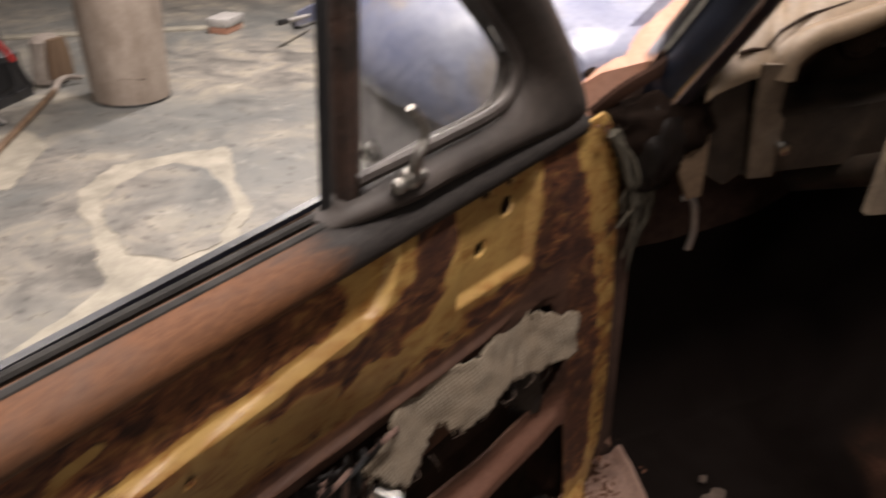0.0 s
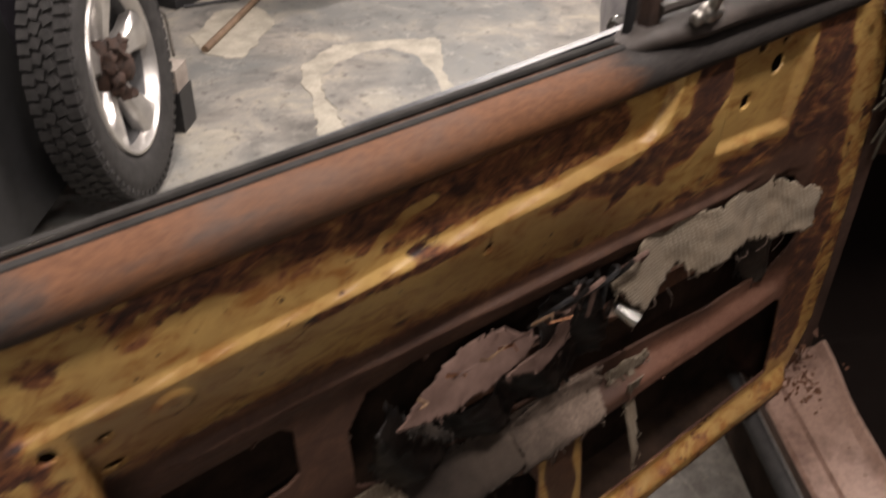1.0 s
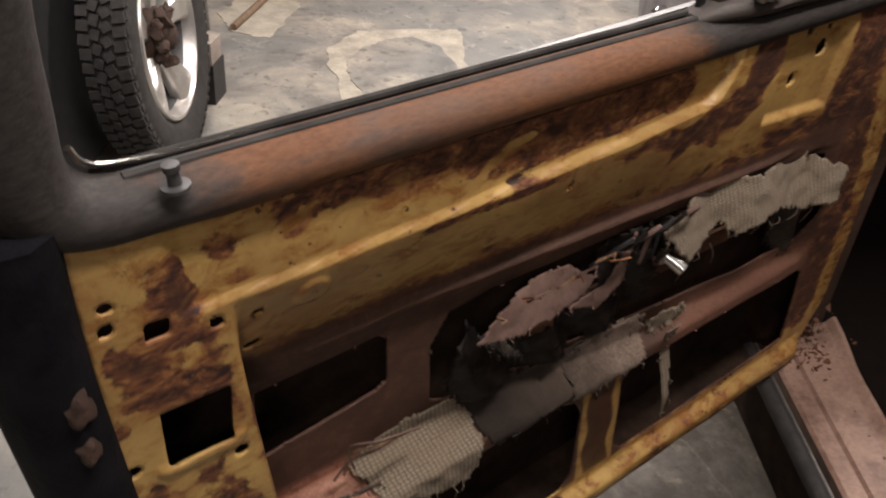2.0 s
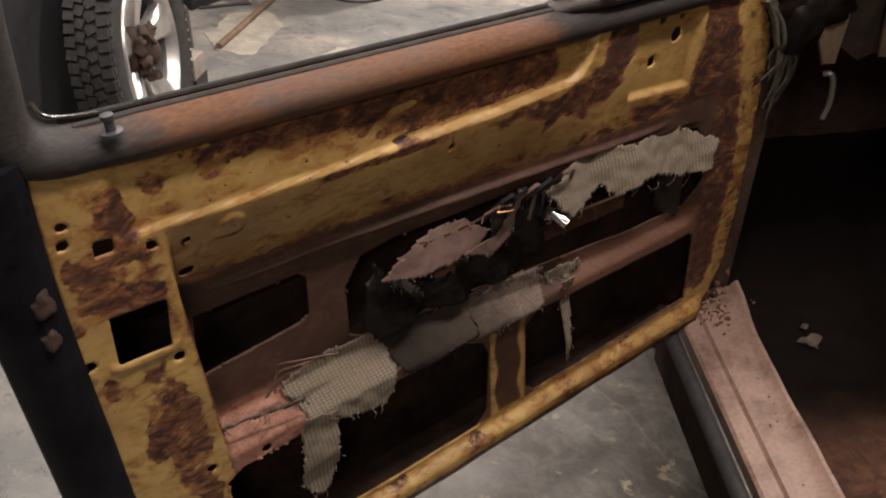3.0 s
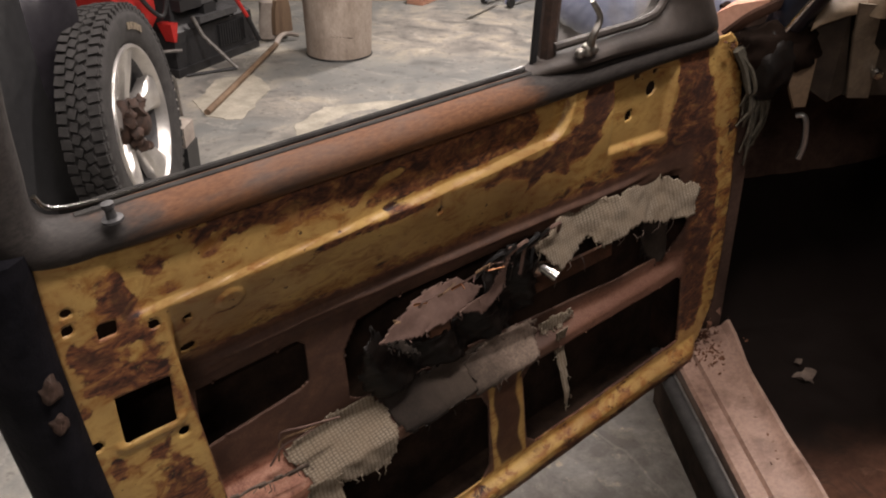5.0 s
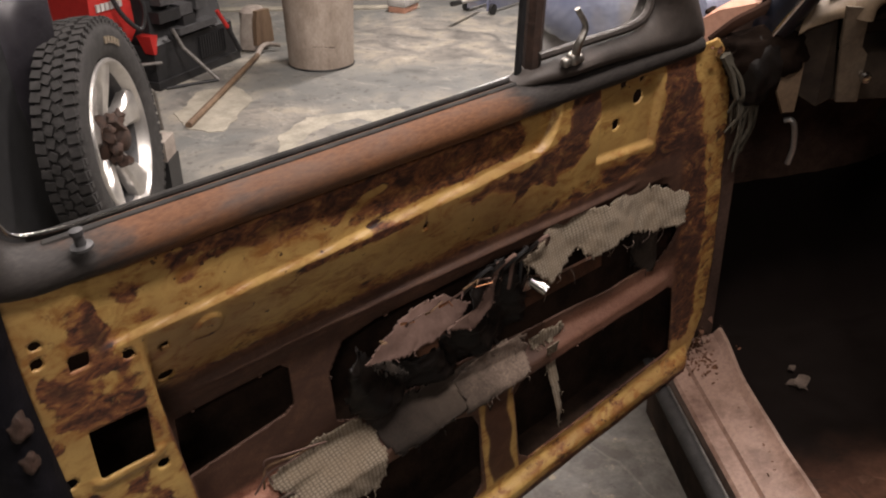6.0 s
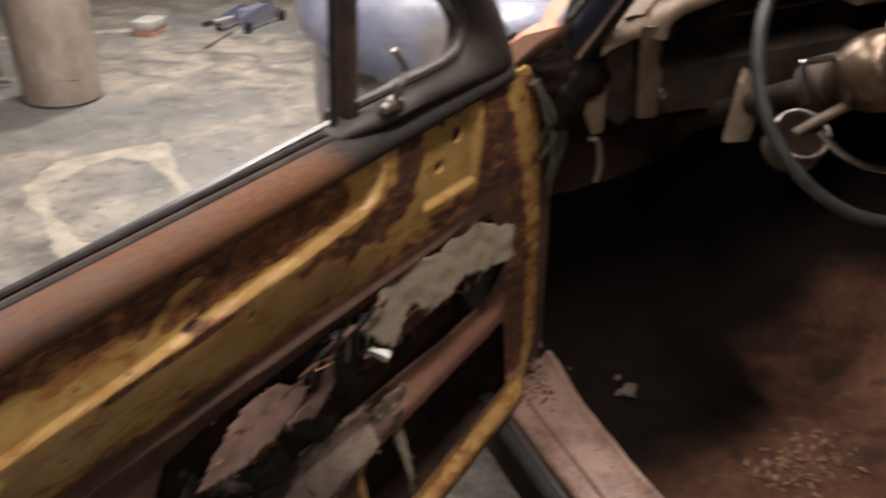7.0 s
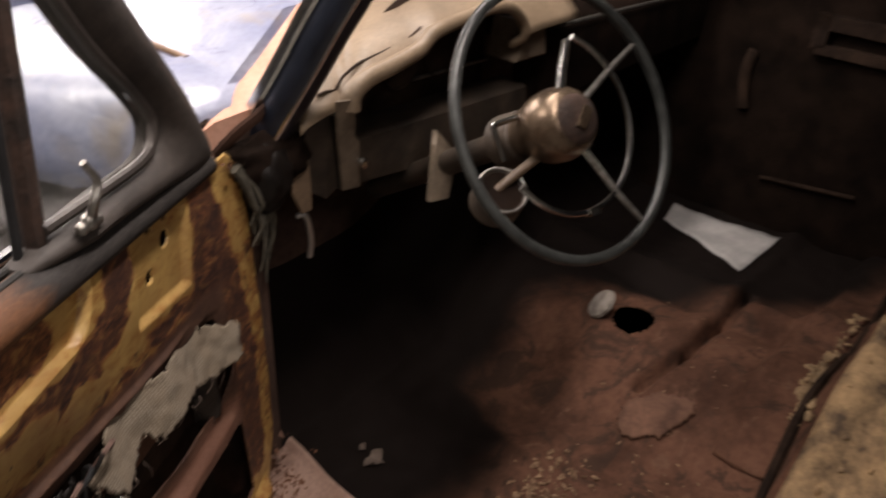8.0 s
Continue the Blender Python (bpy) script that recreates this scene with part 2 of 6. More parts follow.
def concrete_floor():
    m = bpy.data.materials.new("old_garage_concrete")
    nt, b = nodes_of(m)
    co = coords(nt)
    huge = noise_node(nt, co, 0.9, 5, 0.6, 0.4)
    big = noise_node(nt, co, 3.4, 8, 0.68, 0.6)
    mid = noise_node(nt, co, 15, 7, 0.68)
    fine = noise_node(nt, co, 110, 5, 0.65)
    base = ramp(nt, big, [(0.30, (0.10, 0.096, 0.088)), (0.43, (0.20, 0.19, 0.17)), (0.52, (0.29, 0.27, 0.235)), (0.60, (0.37, 0.335, 0.265)), (0.70, (0.50, 0.46, 0.39))])
    base = mix(nt, ramp(nt, huge, [(0.42, (0, 0, 0)), (0.60, (0.75, 0.75, 0.75))]), base, (0.175, 0.185, 0.18))
    base = mix(nt, ramp(nt, mid, [(0.56, (0, 0, 0)), (0.64, (0.65, 0.65, 0.65))]), base, (0.085, 0.08, 0.074))
    scuff = noise_node(nt, coords(nt, (1.3, 0.8, 1)), 5, 10, 0.78, 0.9)
    base = mix(nt, ramp(nt, scuff, [(0.56, (0, 0, 0)), (0.66, (0.5, 0.5, 0.5))]), base, (0.52, 0.49, 0.43))
    base = mix(nt, ramp(nt, scuff, [(0.33, (0.6, 0.6, 0.6)), (0.40, (0, 0, 0))]), base, (0.12, 0.105, 0.085))
    # dirt and flaking paint under the door; the door's shade is painted in too
    far = nt.nodes.new("ShaderNodeVectorMath")
    far.operation = "DISTANCE"
    nt.links.new(co, far.inputs[0])
    far.inputs[1].default_value = DIRT_AND_SHADE
    reach = ramp(nt, far.outputs["Value"], [(0.25, (1, 1, 1)), (0.75, (0, 0, 0))])
    grime = noise_node(nt, co, 7, 12, 0.74, 0.25)
    flake = noise_node(nt, co, 12, 10, 0.72, 0.3)

    def within(x):
        k = nt.nodes.new("ShaderNodeMath")
        k.operation = "MULTIPLY"
        nt.links.new(reach, k.inputs[0])
        nt.links.new(x, k.inputs[1])
        return k.outputs[0]
    base = mix(nt, within(ramp(nt, grime, [(0.36, (0.35,) * 3), (0.56, (0.92,) * 3)])), base, (0.070, 0.058, 0.046))
    base = mix(nt, within(ramp(nt, flake, [(0.58, (0, 0, 0)), (0.64, (0.85,) * 3)])), base, (0.36, 0.30, 0.20))
    base = mix(nt, within(ramp(nt, flake, [(0.34, (0.85,) * 3), (0.40, (0, 0, 0))])), base, (0.045, 0.032, 0.024))
    v = nt.nodes.new("ShaderNodeTexVoronoi")
    v.feature = "DISTANCE_TO_EDGE"
    v.inputs["Scale"].default_value = 0.7
    wob = nt.nodes.new("ShaderNodeMixRGB")
    wob.inputs[0].default_value = 0.12
    n2 = nt.nodes.new("ShaderNodeTexNoise")
    n2.inputs["Scale"].default_value = 5
    nt.links.new(co, n2.inputs["Vector"])
    nt.links.new(co, wob.inputs[1])
    nt.links.new(n2.outputs["Color"], wob.inputs[2])
    nt.links.new(wob.outputs[0], v.inputs["Vector"])
    crack = ramp(nt, v.outputs["Distance"], [(0.0, (0.16, 0.16, 0.16)), (0.0035, (0, 0, 0))])
    base = mix(nt, crack, base, (0.46, 0.43, 0.37))
    base = mix(nt, ramp(nt, fine, [(0.35, (0.25, 0.25, 0.25)), (0.55, (0, 0, 0))]), base, (0.12, 0.11, 0.10))
    nt.links.new(base, b.inputs["Base Color"])
    nt.links.new(ramp(nt, big, [(0.35, (0.42,) * 3), (0.65, (0.68,) * 3)]), b.inputs["Roughness"])
    bump(nt, b, mid, 0.25, 0.004)
    return m


FLOORM = concrete_floor()
SILLM = mottled("bare_sill_metal", (0.11, 0.058, 0.042), (0.34, 0.222, 0.172), 9, 0.45, 0, 120, 0.35, (0.30, 0.52))
STEELDARK = mottled("dark_grey_plastic", (0.04, 0.04, 0.042), (0.075, 0.074, 0.076), 30, 0.5, 0, 180, 0.15)
RUSTBLACK = mottled("black_brown_rust", (0.014, 0.008, 0.006), (0.045, 0.021, 0.013), 12, 0.9, 0, 120, 0.4, spec=0.15)
GREENRAG = mottled("grey_green_rag", (0.038, 0.033, 0.024), (0.105, 0.092, 0.066), 40, 0.95, 0, 220, 0.5)
FELT = mottled("dark_felt", (0.012, 0.008, 0.0055), (0.038, 0.027, 0.019), 26, 0.95, 0, 260, 0.6)
CARD = mottled("brown_paper_board", (0.11, 0.064, 0.050), (0.185, 0.115, 0.092), 16, 0.8, 0, 200, 0.25)
TARPAPER = mottled("black_tar_paper", (0.004, 0.003, 0.0026), (0.011, 0.008, 0.0065), 40, 0.5, 0, 160, 0.4, spec=0.25)


def pan_paint():
    """Rust-brown sheet with grime, and shade painted nearly black where the mesh says so."""
    m = mottled("rust_brown_floor_pan", (0.042, 0.019, 0.012), (0.145, 0.070, 0.044), 5, 0.85, 0, 55, 0.35, (0.30, 0.60), spec=0.15)
    nt, b = nodes_of(m)
    old = b.inputs["Base Color"].links[0].from_socket
    big = noise_node(nt, coords(nt), 9, 8, 0.7, 1.0)
    col = mix(nt, ramp(nt, big, [(0.52, (0, 0, 0)), (0.60, (0.7, 0.7, 0.7))]), old, (0.035, 0.022, 0.016))
    col = mix(nt, ramp(nt, big, [(0.33, (0.6, 0.6, 0.6)), (0.41, (0, 0, 0))]), col, (0.165, 0.092, 0.060))
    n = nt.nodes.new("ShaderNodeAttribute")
    n.attribute_name = "floor_shade"
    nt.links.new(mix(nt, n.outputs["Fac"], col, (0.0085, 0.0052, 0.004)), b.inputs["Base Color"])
    return m


FLOORRUST = pan_paint()
PADDING = mottled("decayed_tan_padding", (0.095, 0.064, 0.041), (0.46, 0.30, 0.155), 7, 0.95, 0, 70, 0.8, (0.42, 0.58))
LUMPS = mottled("crumbling_padding", (0.14, 0.09, 0.05), (0.48, 0.33, 0.18), 24, 0.95, 0, 160, 0.8)
LEAVES = mottled("dry_leaf_litter", (0.10, 0.05, 0.025), (0.34, 0.22, 0.13), 60, 0.9, 0, 200, 0.3)
COPPER = mottled("bare_copper_wire", (0.45, 0.20, 0.10), (0.62, 0.32, 0.18), 60, 0.3, 1.0, 200, 0.1)
STEELBAR = mottled("dull_steel", (0.20, 0.19, 0.18), (0.34, 0.32, 0.30), 40, 0.42, 0.8, 200, 0.15)
DUSTLID = mottled("dusty_pale_lid", (0.16, 0.135, 0.11), (0.34, 0.30, 0.26), 26, 0.85, 0, 160, 0.4, (0.36, 0.6))
DUSTFELT = mottled("dusty_felt_pad", (0.070, 0.050, 0.038), (0.20, 0.150, 0.120), 18, 0.95, 0, 260, 0.5, (0.36, 0.62))
VENTGREY = mottled("dark_brown_grey_paint", (0.022, 0.018, 0.016), (0.062, 0.050, 0.043), 9, 0.6, 0, 130, 0.2)
DULLCHROME = mottled("dulled_chrome", (0.20, 0.185, 0.165), (0.42, 0.40, 0.37), 60, 0.38, 0.9, 300, 0.15)
GRIME = mottled("grimy_blue_black_paint", (0.003, 0.003, 0.005), (0.012, 0.011, 0.015), 11, 0.75, 0, 90, 0.6, (0.38, 0.64), spec=0.15)
DASHBROWN = mottled("grimy_brown_dash", (0.014, 0.010, 0.007), (0.062, 0.044, 0.030), 10, 0.6, 0, 140, 0.3, (0.36, 0.66))
ENDPLATE = mottled("tan_plate", (0.09, 0.068, 0.048), (0.22, 0.172, 0.124), 14, 0.55, 0, 140, 0.2)
HUBMETAL = mottled("browned_chrome", (0.085, 0.055, 0.036), (0.26, 0.19, 0.13), 22, 0.27, 0.7, 200, 0.2)
HUBRUST = mottled("hub_rust", (0.016, 0.009, 0.006), (0.060, 0.030, 0.019), 30, 0.85, 0, 150, 0.6)
DUSTRUBBER = mottled("dusty_rubber", (0.020, 0.019, 0.018), (0.050, 0.047, 0.044), 25, 0.8, 0, 200, 0.3, spec=0.25)


def paling_felt():
    m = bpy.data.materials.new("felt_paling_forward")
    nt, b = nodes_of(m)
    co = coords(nt)
    sep = nt.nodes.new("ShaderNodeSeparateXYZ")
    nt.links.new(co, sep.inputs[0])
    big = noise_node(nt, co, 20, 6, 0.65, 0.5)
    fine = noise_node(nt, co, 240, 4, 0.65)
    k = nt.nodes.new("ShaderNodeMath")
    k.operation = "MULTIPLY_ADD"
    nt.links.new(big, k.inputs[0])
    k.inputs[1].default_value = 0.22
    nt.links.new(sep.outputs[0], k.inputs[2])
    col = ramp(nt, k.outputs[0], [(0.0, (0, 0, 0)), (1.0, (1, 1, 1))])
    shift = nt.nodes.new("ShaderNodeMapRange")
    shift.inputs[1].default_value, shift.inputs[2].default_value = -0.56, -0.33
    nt.links.new(k.outputs[0], shift.inputs[0])
    col = ramp(nt, shift.outputs[0], [(0.0, (0.014, 0.009, 0.006)), (0.45, (0.05, 0.036, 0.026)), (1.0, (0.20, 0.148, 0.115))])
    col = mix(nt, ramp(nt, fine, [(0.35, (0.5, 0.5, 0.5)), (0.6, (0, 0, 0))]), col, (0.03, 0.02, 0.014))
    nt.links.new(col, b.inputs["Base Color"])
    b.inputs["Roughness"].default_value = 0.95
    bump(nt, b, fine, 0.5, 0.0015)
    return m


FELTFADE = paling_felt()
PITCH = mottled("trim_and_shade_black", (0.006, 0.004, 0.003), (0.018, 0.011, 0.008), 10, 0.9, 0, 120, 0.3, spec=0.05)
FOOT = mottled("brown_black_footwell", (0.040, 0.025, 0.019), (0.105, 0.064, 0.049), 9, 0.85, 0, 120, 0.3, spec=0.15)
PATCHRUST = mottled("rust_brown_patch", (0.07, 0.036, 0.024), (0.20, 0.105, 0.068), 8, 0.8, 0, 80, 0.3, spec=0.2)
TANMARK = mottled("worn_tan_lettering", (0.10, 0.08, 0.055), (0.20, 0.16, 0.11), 40, 0.8, 0, 200, 0.2)
SKIRTGREY = mottled("dusty_pale_enamel", (0.22, 0.21, 0.22), (0.42, 0.40, 0.39), 9, 0.55, 0, 120, 0.2)
RUSTTAN = mottled("rusty_tan_paint", (0.09, 0.045, 0.02), (0.22, 0.12, 0.05), 20, 0.6, 0, 140, 0.3)
PALEBAG = mottled("dusty_bag", (0.26, 0.22, 0.19), (0.42, 0.37, 0.32), 9, 0.9, 0, 120, 0.4)


# ---- building helpers ----
def put(ob, parent, m):
    """Stand ob at the world pose m, as a child of parent."""
    W[ob] = m
    ob.parent = parent
    ob.matrix_basis = (W[parent].inverted() @ m) if parent else m
    return ob


def part(name, bm, material, parent=None, label="", m=None, smooth=True, angle=40, width=0.0, seg=2, thick=0.0):
    if m is None:
        m = W[parent] if parent else Matrix()
    if width:
        edges = [e for e in bm.edges if len(e.link_faces) == 2 and e.calc_face_angle(0) > 0.6]
        bmesh.ops.bevel(bm, geom=edges, offset=width, segments=seg, affect="EDGES", clamp_overlap=True, profile=0.5)
    bmesh.ops.recalc_face_normals(bm, faces=bm.faces)
    me = bpy.data.meshes.new(name)
    bm.to_mesh(me)
    bm.free()
    me.materials.append(material)
    if smooth:
        me.shade_smooth()
        me.set_sharp_from_angle(angle=radians(angle))
    ob = put(new(name, me), parent, m)
    if thick:
        s = ob.modifiers.new("thickness", "SOLIDIFY")
        s.thickness, s.offset = thick, 0
    if label:
        ob["label"] = label
    return ob


def empty(name, m, label, category, **more):
    ob = new(name)
    ob.empty_display_size = 0.1
    W[ob] = m
    ob.matrix_basis = m
    return tagged(ob, label, category, **more)


def box(bm, x0, x1, y0, y1, z0, z1, m=None):
    vs = [bm.verts.new(Vector(p)) for p in ((x0, y0, z0), (x1, y0, z0), (x1, y1, z0), (x0, y1, z0), (x0, y0, z1), (x1, y0, z1), (x1, y1, z1), (x0, y1, z1))]
    for f in ((0, 3, 2, 1), (4, 5, 6, 7), (0, 1, 5, 4), (1, 2, 6, 5), (2, 3, 7, 6), (3, 0, 4, 7)):
        bm.faces.new([vs[i] for i in f])
    if m:
        bmesh.ops.transform(bm, matrix=m, verts=vs)
    return vs


def boxed(*a, m=None):
    bm = bmesh.new()
    box(bm, *a, m=m)
    return bm


def loft(rings, closed=True, caps=True, bm=None):
    """Skin a list of rings of points."""
    bm = bm or bmesh.new()
    vr = [[bm.verts.new(Vector(p)) for p in r] for r in rings]
    n = len(vr[0])
    for a, b in zip(vr, vr[1:]):
        for i in range(n if closed else n - 1):
            j = (i + 1) % n
            bm.faces.new((a[i], a[j], b[j], b[i]))
    if caps and closed:
        bm.faces.new(vr[0][::-1])
        bm.faces.new(vr[-1])
    return bm


def smooth_path(pts, steps=6):
    """Catmull-Rom through the points."""
    p = [Vector(q) for q in pts]
    p = [2 * p[0] - p[1]] + p + [2 * p[-1] - p[-2]]
    out = []
    for i in range(1, len(p) - 2):
        for k in range(steps):
            t = k / steps
            a, b, c, d = p[i - 1:i + 3]
            out.append(0.5 * (2 * b + (c - a) * t + (2 * a - 5 * b + 4 * c - d) * t * t + (3 * b - a - 3 * c + d) * t ** 3))
    return out + [p[-2]]


def tube(pts, r, sides=10, bm=None, r2=None, flat=1.0, side=None, closed=False):
    """A round or flattened bar along the points; side: the direction in which flat squeezes it."""
    pts = [Vector(q) for q in pts]
    n = len(pts)
    rings = []
    prev = None
    for i, q in enumerate(pts):
        d = (pts[(i + 1) % n if closed else min(i + 1, n - 1)] - pts[(i - 1) % n if closed else max(i - 1, 0)]).normalized()
        if side is not None:
            x = Vector(side) - d * Vector(side).dot(d)
        elif prev is None:
            x = d.orthogonal()
        else:
            x = prev - d * prev.dot(d)
        x.normalize()
        prev = x
        y = d.cross(x)
        rad = r if r2 is None else r + (r2 - r) * i / max(n - 1, 1)
        rings.append([q + x * (rad * flat * math.cos(a)) + y * (rad * math.sin(a)) for a in (2 * math.pi * k / sides for k in range(sides))])
    if closed:
        rings.append(rings[0])
        bm = loft(rings, True, False, bm)
        bmesh.ops.remove_doubles(bm, verts=bm.verts, dist=1e-6)
        return bm
    return loft(rings, True, True, bm)


def prism(poly, d0, d1, bm=None):
    """A polygon in x and z, thick from y = d0 to d1."""
    return loft([[(x, d0, z) for x, z in poly], [(x, d1, z) for x, z in poly]], True, True, bm)


def lathe(profile, sides=48, bm=None, axis="Z"):
    """Turn a profile of (radius, height)."""
    rings = []
    for k in range(sides):
        a = 2 * math.pi * k / sides
        rings.append([(r * math.cos(a), r * math.sin(a), h) if axis == "Z" else (r * math.cos(a), h, r * math.sin(a)) for r, h in profile])
    rings.append(rings[0])
    bm = loft(rings, False, False, bm)
    bmesh.ops.remove_doubles(bm, verts=bm.verts, dist=1e-5)
    return bm


# ---- setting ----
def build_setting():
    floor = part("floor", boxed(-6, 8, -6, 8, -0.1, 0), FLOORM, smooth=False)
    tagged(floor, "stained grey concrete garage floor with worn patches", "floor", kind="structure")
    for name, a in (("wall_north", (-6, 8, 8, 8.15, -0.1, 2.8)), ("wall_south", (-6, 8, -6.15, -6, -0.1, 2.8)), ("wall_east", (8, 8.15, -6.15, 8.15, -0.1, 2.8)), ("wall_west", (-6.15, -6, -6.15, 8.15, -0.1, 2.8))):
        tagged(part(name, boxed(*a), WALLM, smooth=False), "painted block garage wall", "wall", kind="structure")
    tagged(part("ceiling", boxed(-6.15, 8.15, -6.15, 8.15, 2.8, 2.9), WALLM, smooth=False), "plain painted garage ceiling", "ceiling", kind="structure")


# no lamp is in view; placed and powered to brighten door, cabin and fender
UNSEEN_LAMPS = [(0.55, -0.02, -30, 26), (-0.42, -0.50, 0, 32.5), (-0.45, 1.45, 35, 43), (-2.4, -2.0, 10, 26), (1.5, 1.9, -30, 82), (3.3, 4.1, 20, 106)]


def build_lamps():
    em = bpy.data.materials.new("unseen_lamp_diffuser")
    nt, b = nodes_of(em)
    b.inputs["Emission Color"].default_value = (1, 0.90, 0.78, 1)
    b.inputs["Emission Strength"].default_value = 8
    for x, y, turn, watts in UNSEEN_LAMPS:
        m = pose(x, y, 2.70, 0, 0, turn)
        e = empty("unseen_ceiling_light", m, "unseen long white ceiling light fitting, added with a lit diffuser", "ceiling light", group="ceiling lights")
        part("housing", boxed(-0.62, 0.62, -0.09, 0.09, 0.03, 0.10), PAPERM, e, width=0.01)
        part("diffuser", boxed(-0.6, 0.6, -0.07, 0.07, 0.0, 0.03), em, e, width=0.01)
        lamp = bpy.data.lights.new("unseen_ceiling_lamp", "AREA")
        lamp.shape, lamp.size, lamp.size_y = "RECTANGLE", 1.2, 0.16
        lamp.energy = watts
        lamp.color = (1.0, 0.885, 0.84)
        put(new("unseen_ceiling_lamp", lamp), None, m @ Matrix.Translation((0, 0, -0.02)))


# ---- the old car ----
def poly_sdf(px, pz, poly):
    """Signed distance to a polygon: negative inside."""
    d = np.full(np.shape(px), 1e9)
    inside = np.zeros(np.shape(px), bool)
    n = len(poly)
    for i in range(n):
        (ax, az), (bx, bz) = poly[i], poly[(i + 1) % n]
        ex, ez = bx - ax, bz - az
        t = np.clip(((px - ax) * ex + (pz - az) * ez) / (ex * ex + ez * ez), 0, 1)
        d = np.minimum(d, (px - ax - t * ex) ** 2 + (pz - az - t * ez) ** 2)
        inside ^= ((az > pz) != (bz > pz)) & (px < ex * (pz - az) / (ez if abs(ez) > 1e-9 else 1e-9) + ax)
    return np.where(inside, -1, 1) * np.sqrt(d)


def sstep(a, b, x):
    """A soft step from 0 at a to 1 at b, which may lie on either side."""
    t = np.clip((x - a) / (b - a), 0, 1)
    return t * t * (3 - 2 * t)


def v_roll(u):
    return 0.735 + (-0.16 - u) * 0.0735


def v_ledge(u):
    return 0.683 + (np.clip(-0.50 - u, 0, 1)) ** 1.3 * 0.062


def v_crease(u):
    """The ledge under the pressed band, turning up round the band's front end."""
    return v_ledge(u) + 0.10 * np.clip((u + 0.395) / 0.068, 0, 1) ** 3


def v_rib(u):
    return 0.545 + (-0.5 - u) * 0.045


def v_beam(u):
    return 0.313 - 0.035 * sstep(-0.9, -0.1, u)


PLATE = [(-0.245, 0.748), (-0.254, 0.612), (-0.109, 0.593), (-0.094, 0.720)]


def panel_depth(u, v):
    """How far the door's pressed inner sheet lies behind its plane."""
    vc, rib, beam = v_ledge(u), v_rib(u), v_beam(u)
    band = sstep(-1.05, -1.025, u) * (1 - sstep(-0.345, -0.325, u))
    y = 0.014 * (0.55 + 0.45 * sstep(-0.85, -0.62, u)) * band * sstep(-0.0004, 0.0032, crease_gap(u, v))
    mid = sstep(-1.008, -0.995, u) * (1 - sstep(-0.075, -0.03, u))
    y = y + 0.054 * mid * (1 - 0.80 * np.clip((u + 0.80) / 0.60, 0, 1)) * np.clip((vc + 0.002 - v) / (vc - rib - 0.020), 0, 1) ** 1.35
    y = y - (0.010 - 0.004 * np.clip((u + 0.80) / 0.60, 0, 1)) * mid * sstep(-0.985, -0.90, u) * (1 - sstep(-0.22, -0.12, u)) * sstep(rib - 0.008, rib - 0.003, v) * (1 - sstep(rib + 0.000, rib + 0.006, v))
    y = y + 0.004 * mid * (1 - sstep(rib - 0.032, rib - 0.016, v))
    low = sstep(0.0, 0.026, v - beam)
    y = np.where(v < rib - 0.04, y * low, y)
    y = y - 0.021 * (1 - sstep(0.046, 0.064, v)) * (0.35 + 0.65 * sstep(-0.012, 0.034, v)) * (1 - sstep(0.0, 0.04, u))
    plate = poly_sdf(u, v, PLATE)
    y = y + 0.011 * (1 - sstep(-0.007, 0.002, plate))
    latch = poly_sdf(u, v, HOLES[0])
    y = y - 0.004 * (1 - sstep(0.012, 0.020, latch)) * sstep(-0.56, -0.55, -v)
    y = y - 0.003 * (1 - sstep(0.016, 0.020, np.hypot(u + 0.923, v - 0.671)))
    return y + 0.0009 * np.sin(u * 37 + v * 11) * np.sin(v * 29 - u * 7)


HOLES = [
    [(-1.084, 0.617), (-1.025, 0.612), (-1.035, 0.553), (-1.091, 0.557)],
    [(-0.985, 0.524), (-0.838, 0.519), (-0.828, 0.508), (-0.834, 0.448), (-0.85, 0.44), (-0.998, 0.43)],
    [(-1.018, 0.268), (-0.99, 0.283), (-0.60, 0.285), (-0.565, 0.268), (-0.553, 0.235), (-0.560, 0.10), (-0.58, 0.075), (-1.02, 0.075)],
    [(-0.464, 0.250), (-0.44, 0.270), (-0.05, 0.252), (-0.036, 0.24), (-0.034, 0.085), (-0.44, 0.08), (-0.462, 0.105)],
    [(-0.77, 0.375), (-0.765, 0.46), (-0.735, 0.505), (-0.68, 0.514), (-0.595, 0.512), (-0.451, 0.512), (-0.12, 0.50), (-0.06, 0.485), (-0.035, 0.38), (-0.07, 0.325), (-0.41, 0.345), (-0.546, 0.355), (-0.75, 0.362)],
    [(-1.072, 0.718), (-1.058, 0.716), (-1.060, 0.705), (-1.074, 0.706)],
]
DOTS = [(-1.098, 0.751, 0.005), (-1.103, 0.73, 0.0055), (-1.018, 0.691, 0.0055), (-0.978, 0.673, 0.005), (-1.028, 0.526, 0.006), (-1.125, 0.568, 0.006), (-0.148, 0.691, 0.0105), (-0.184, 0.726, 0.0075), (-0.201, 0.660, 0.0078), (-0.139, 0.721, 0.006), (-0.178, 0.737, 0.006), (-0.982, 0.61, 0.009), (-0.60, 0.655, 0.004), (-1.035, 0.315, 0.006), (-0.955, 0.298, 0.006)]


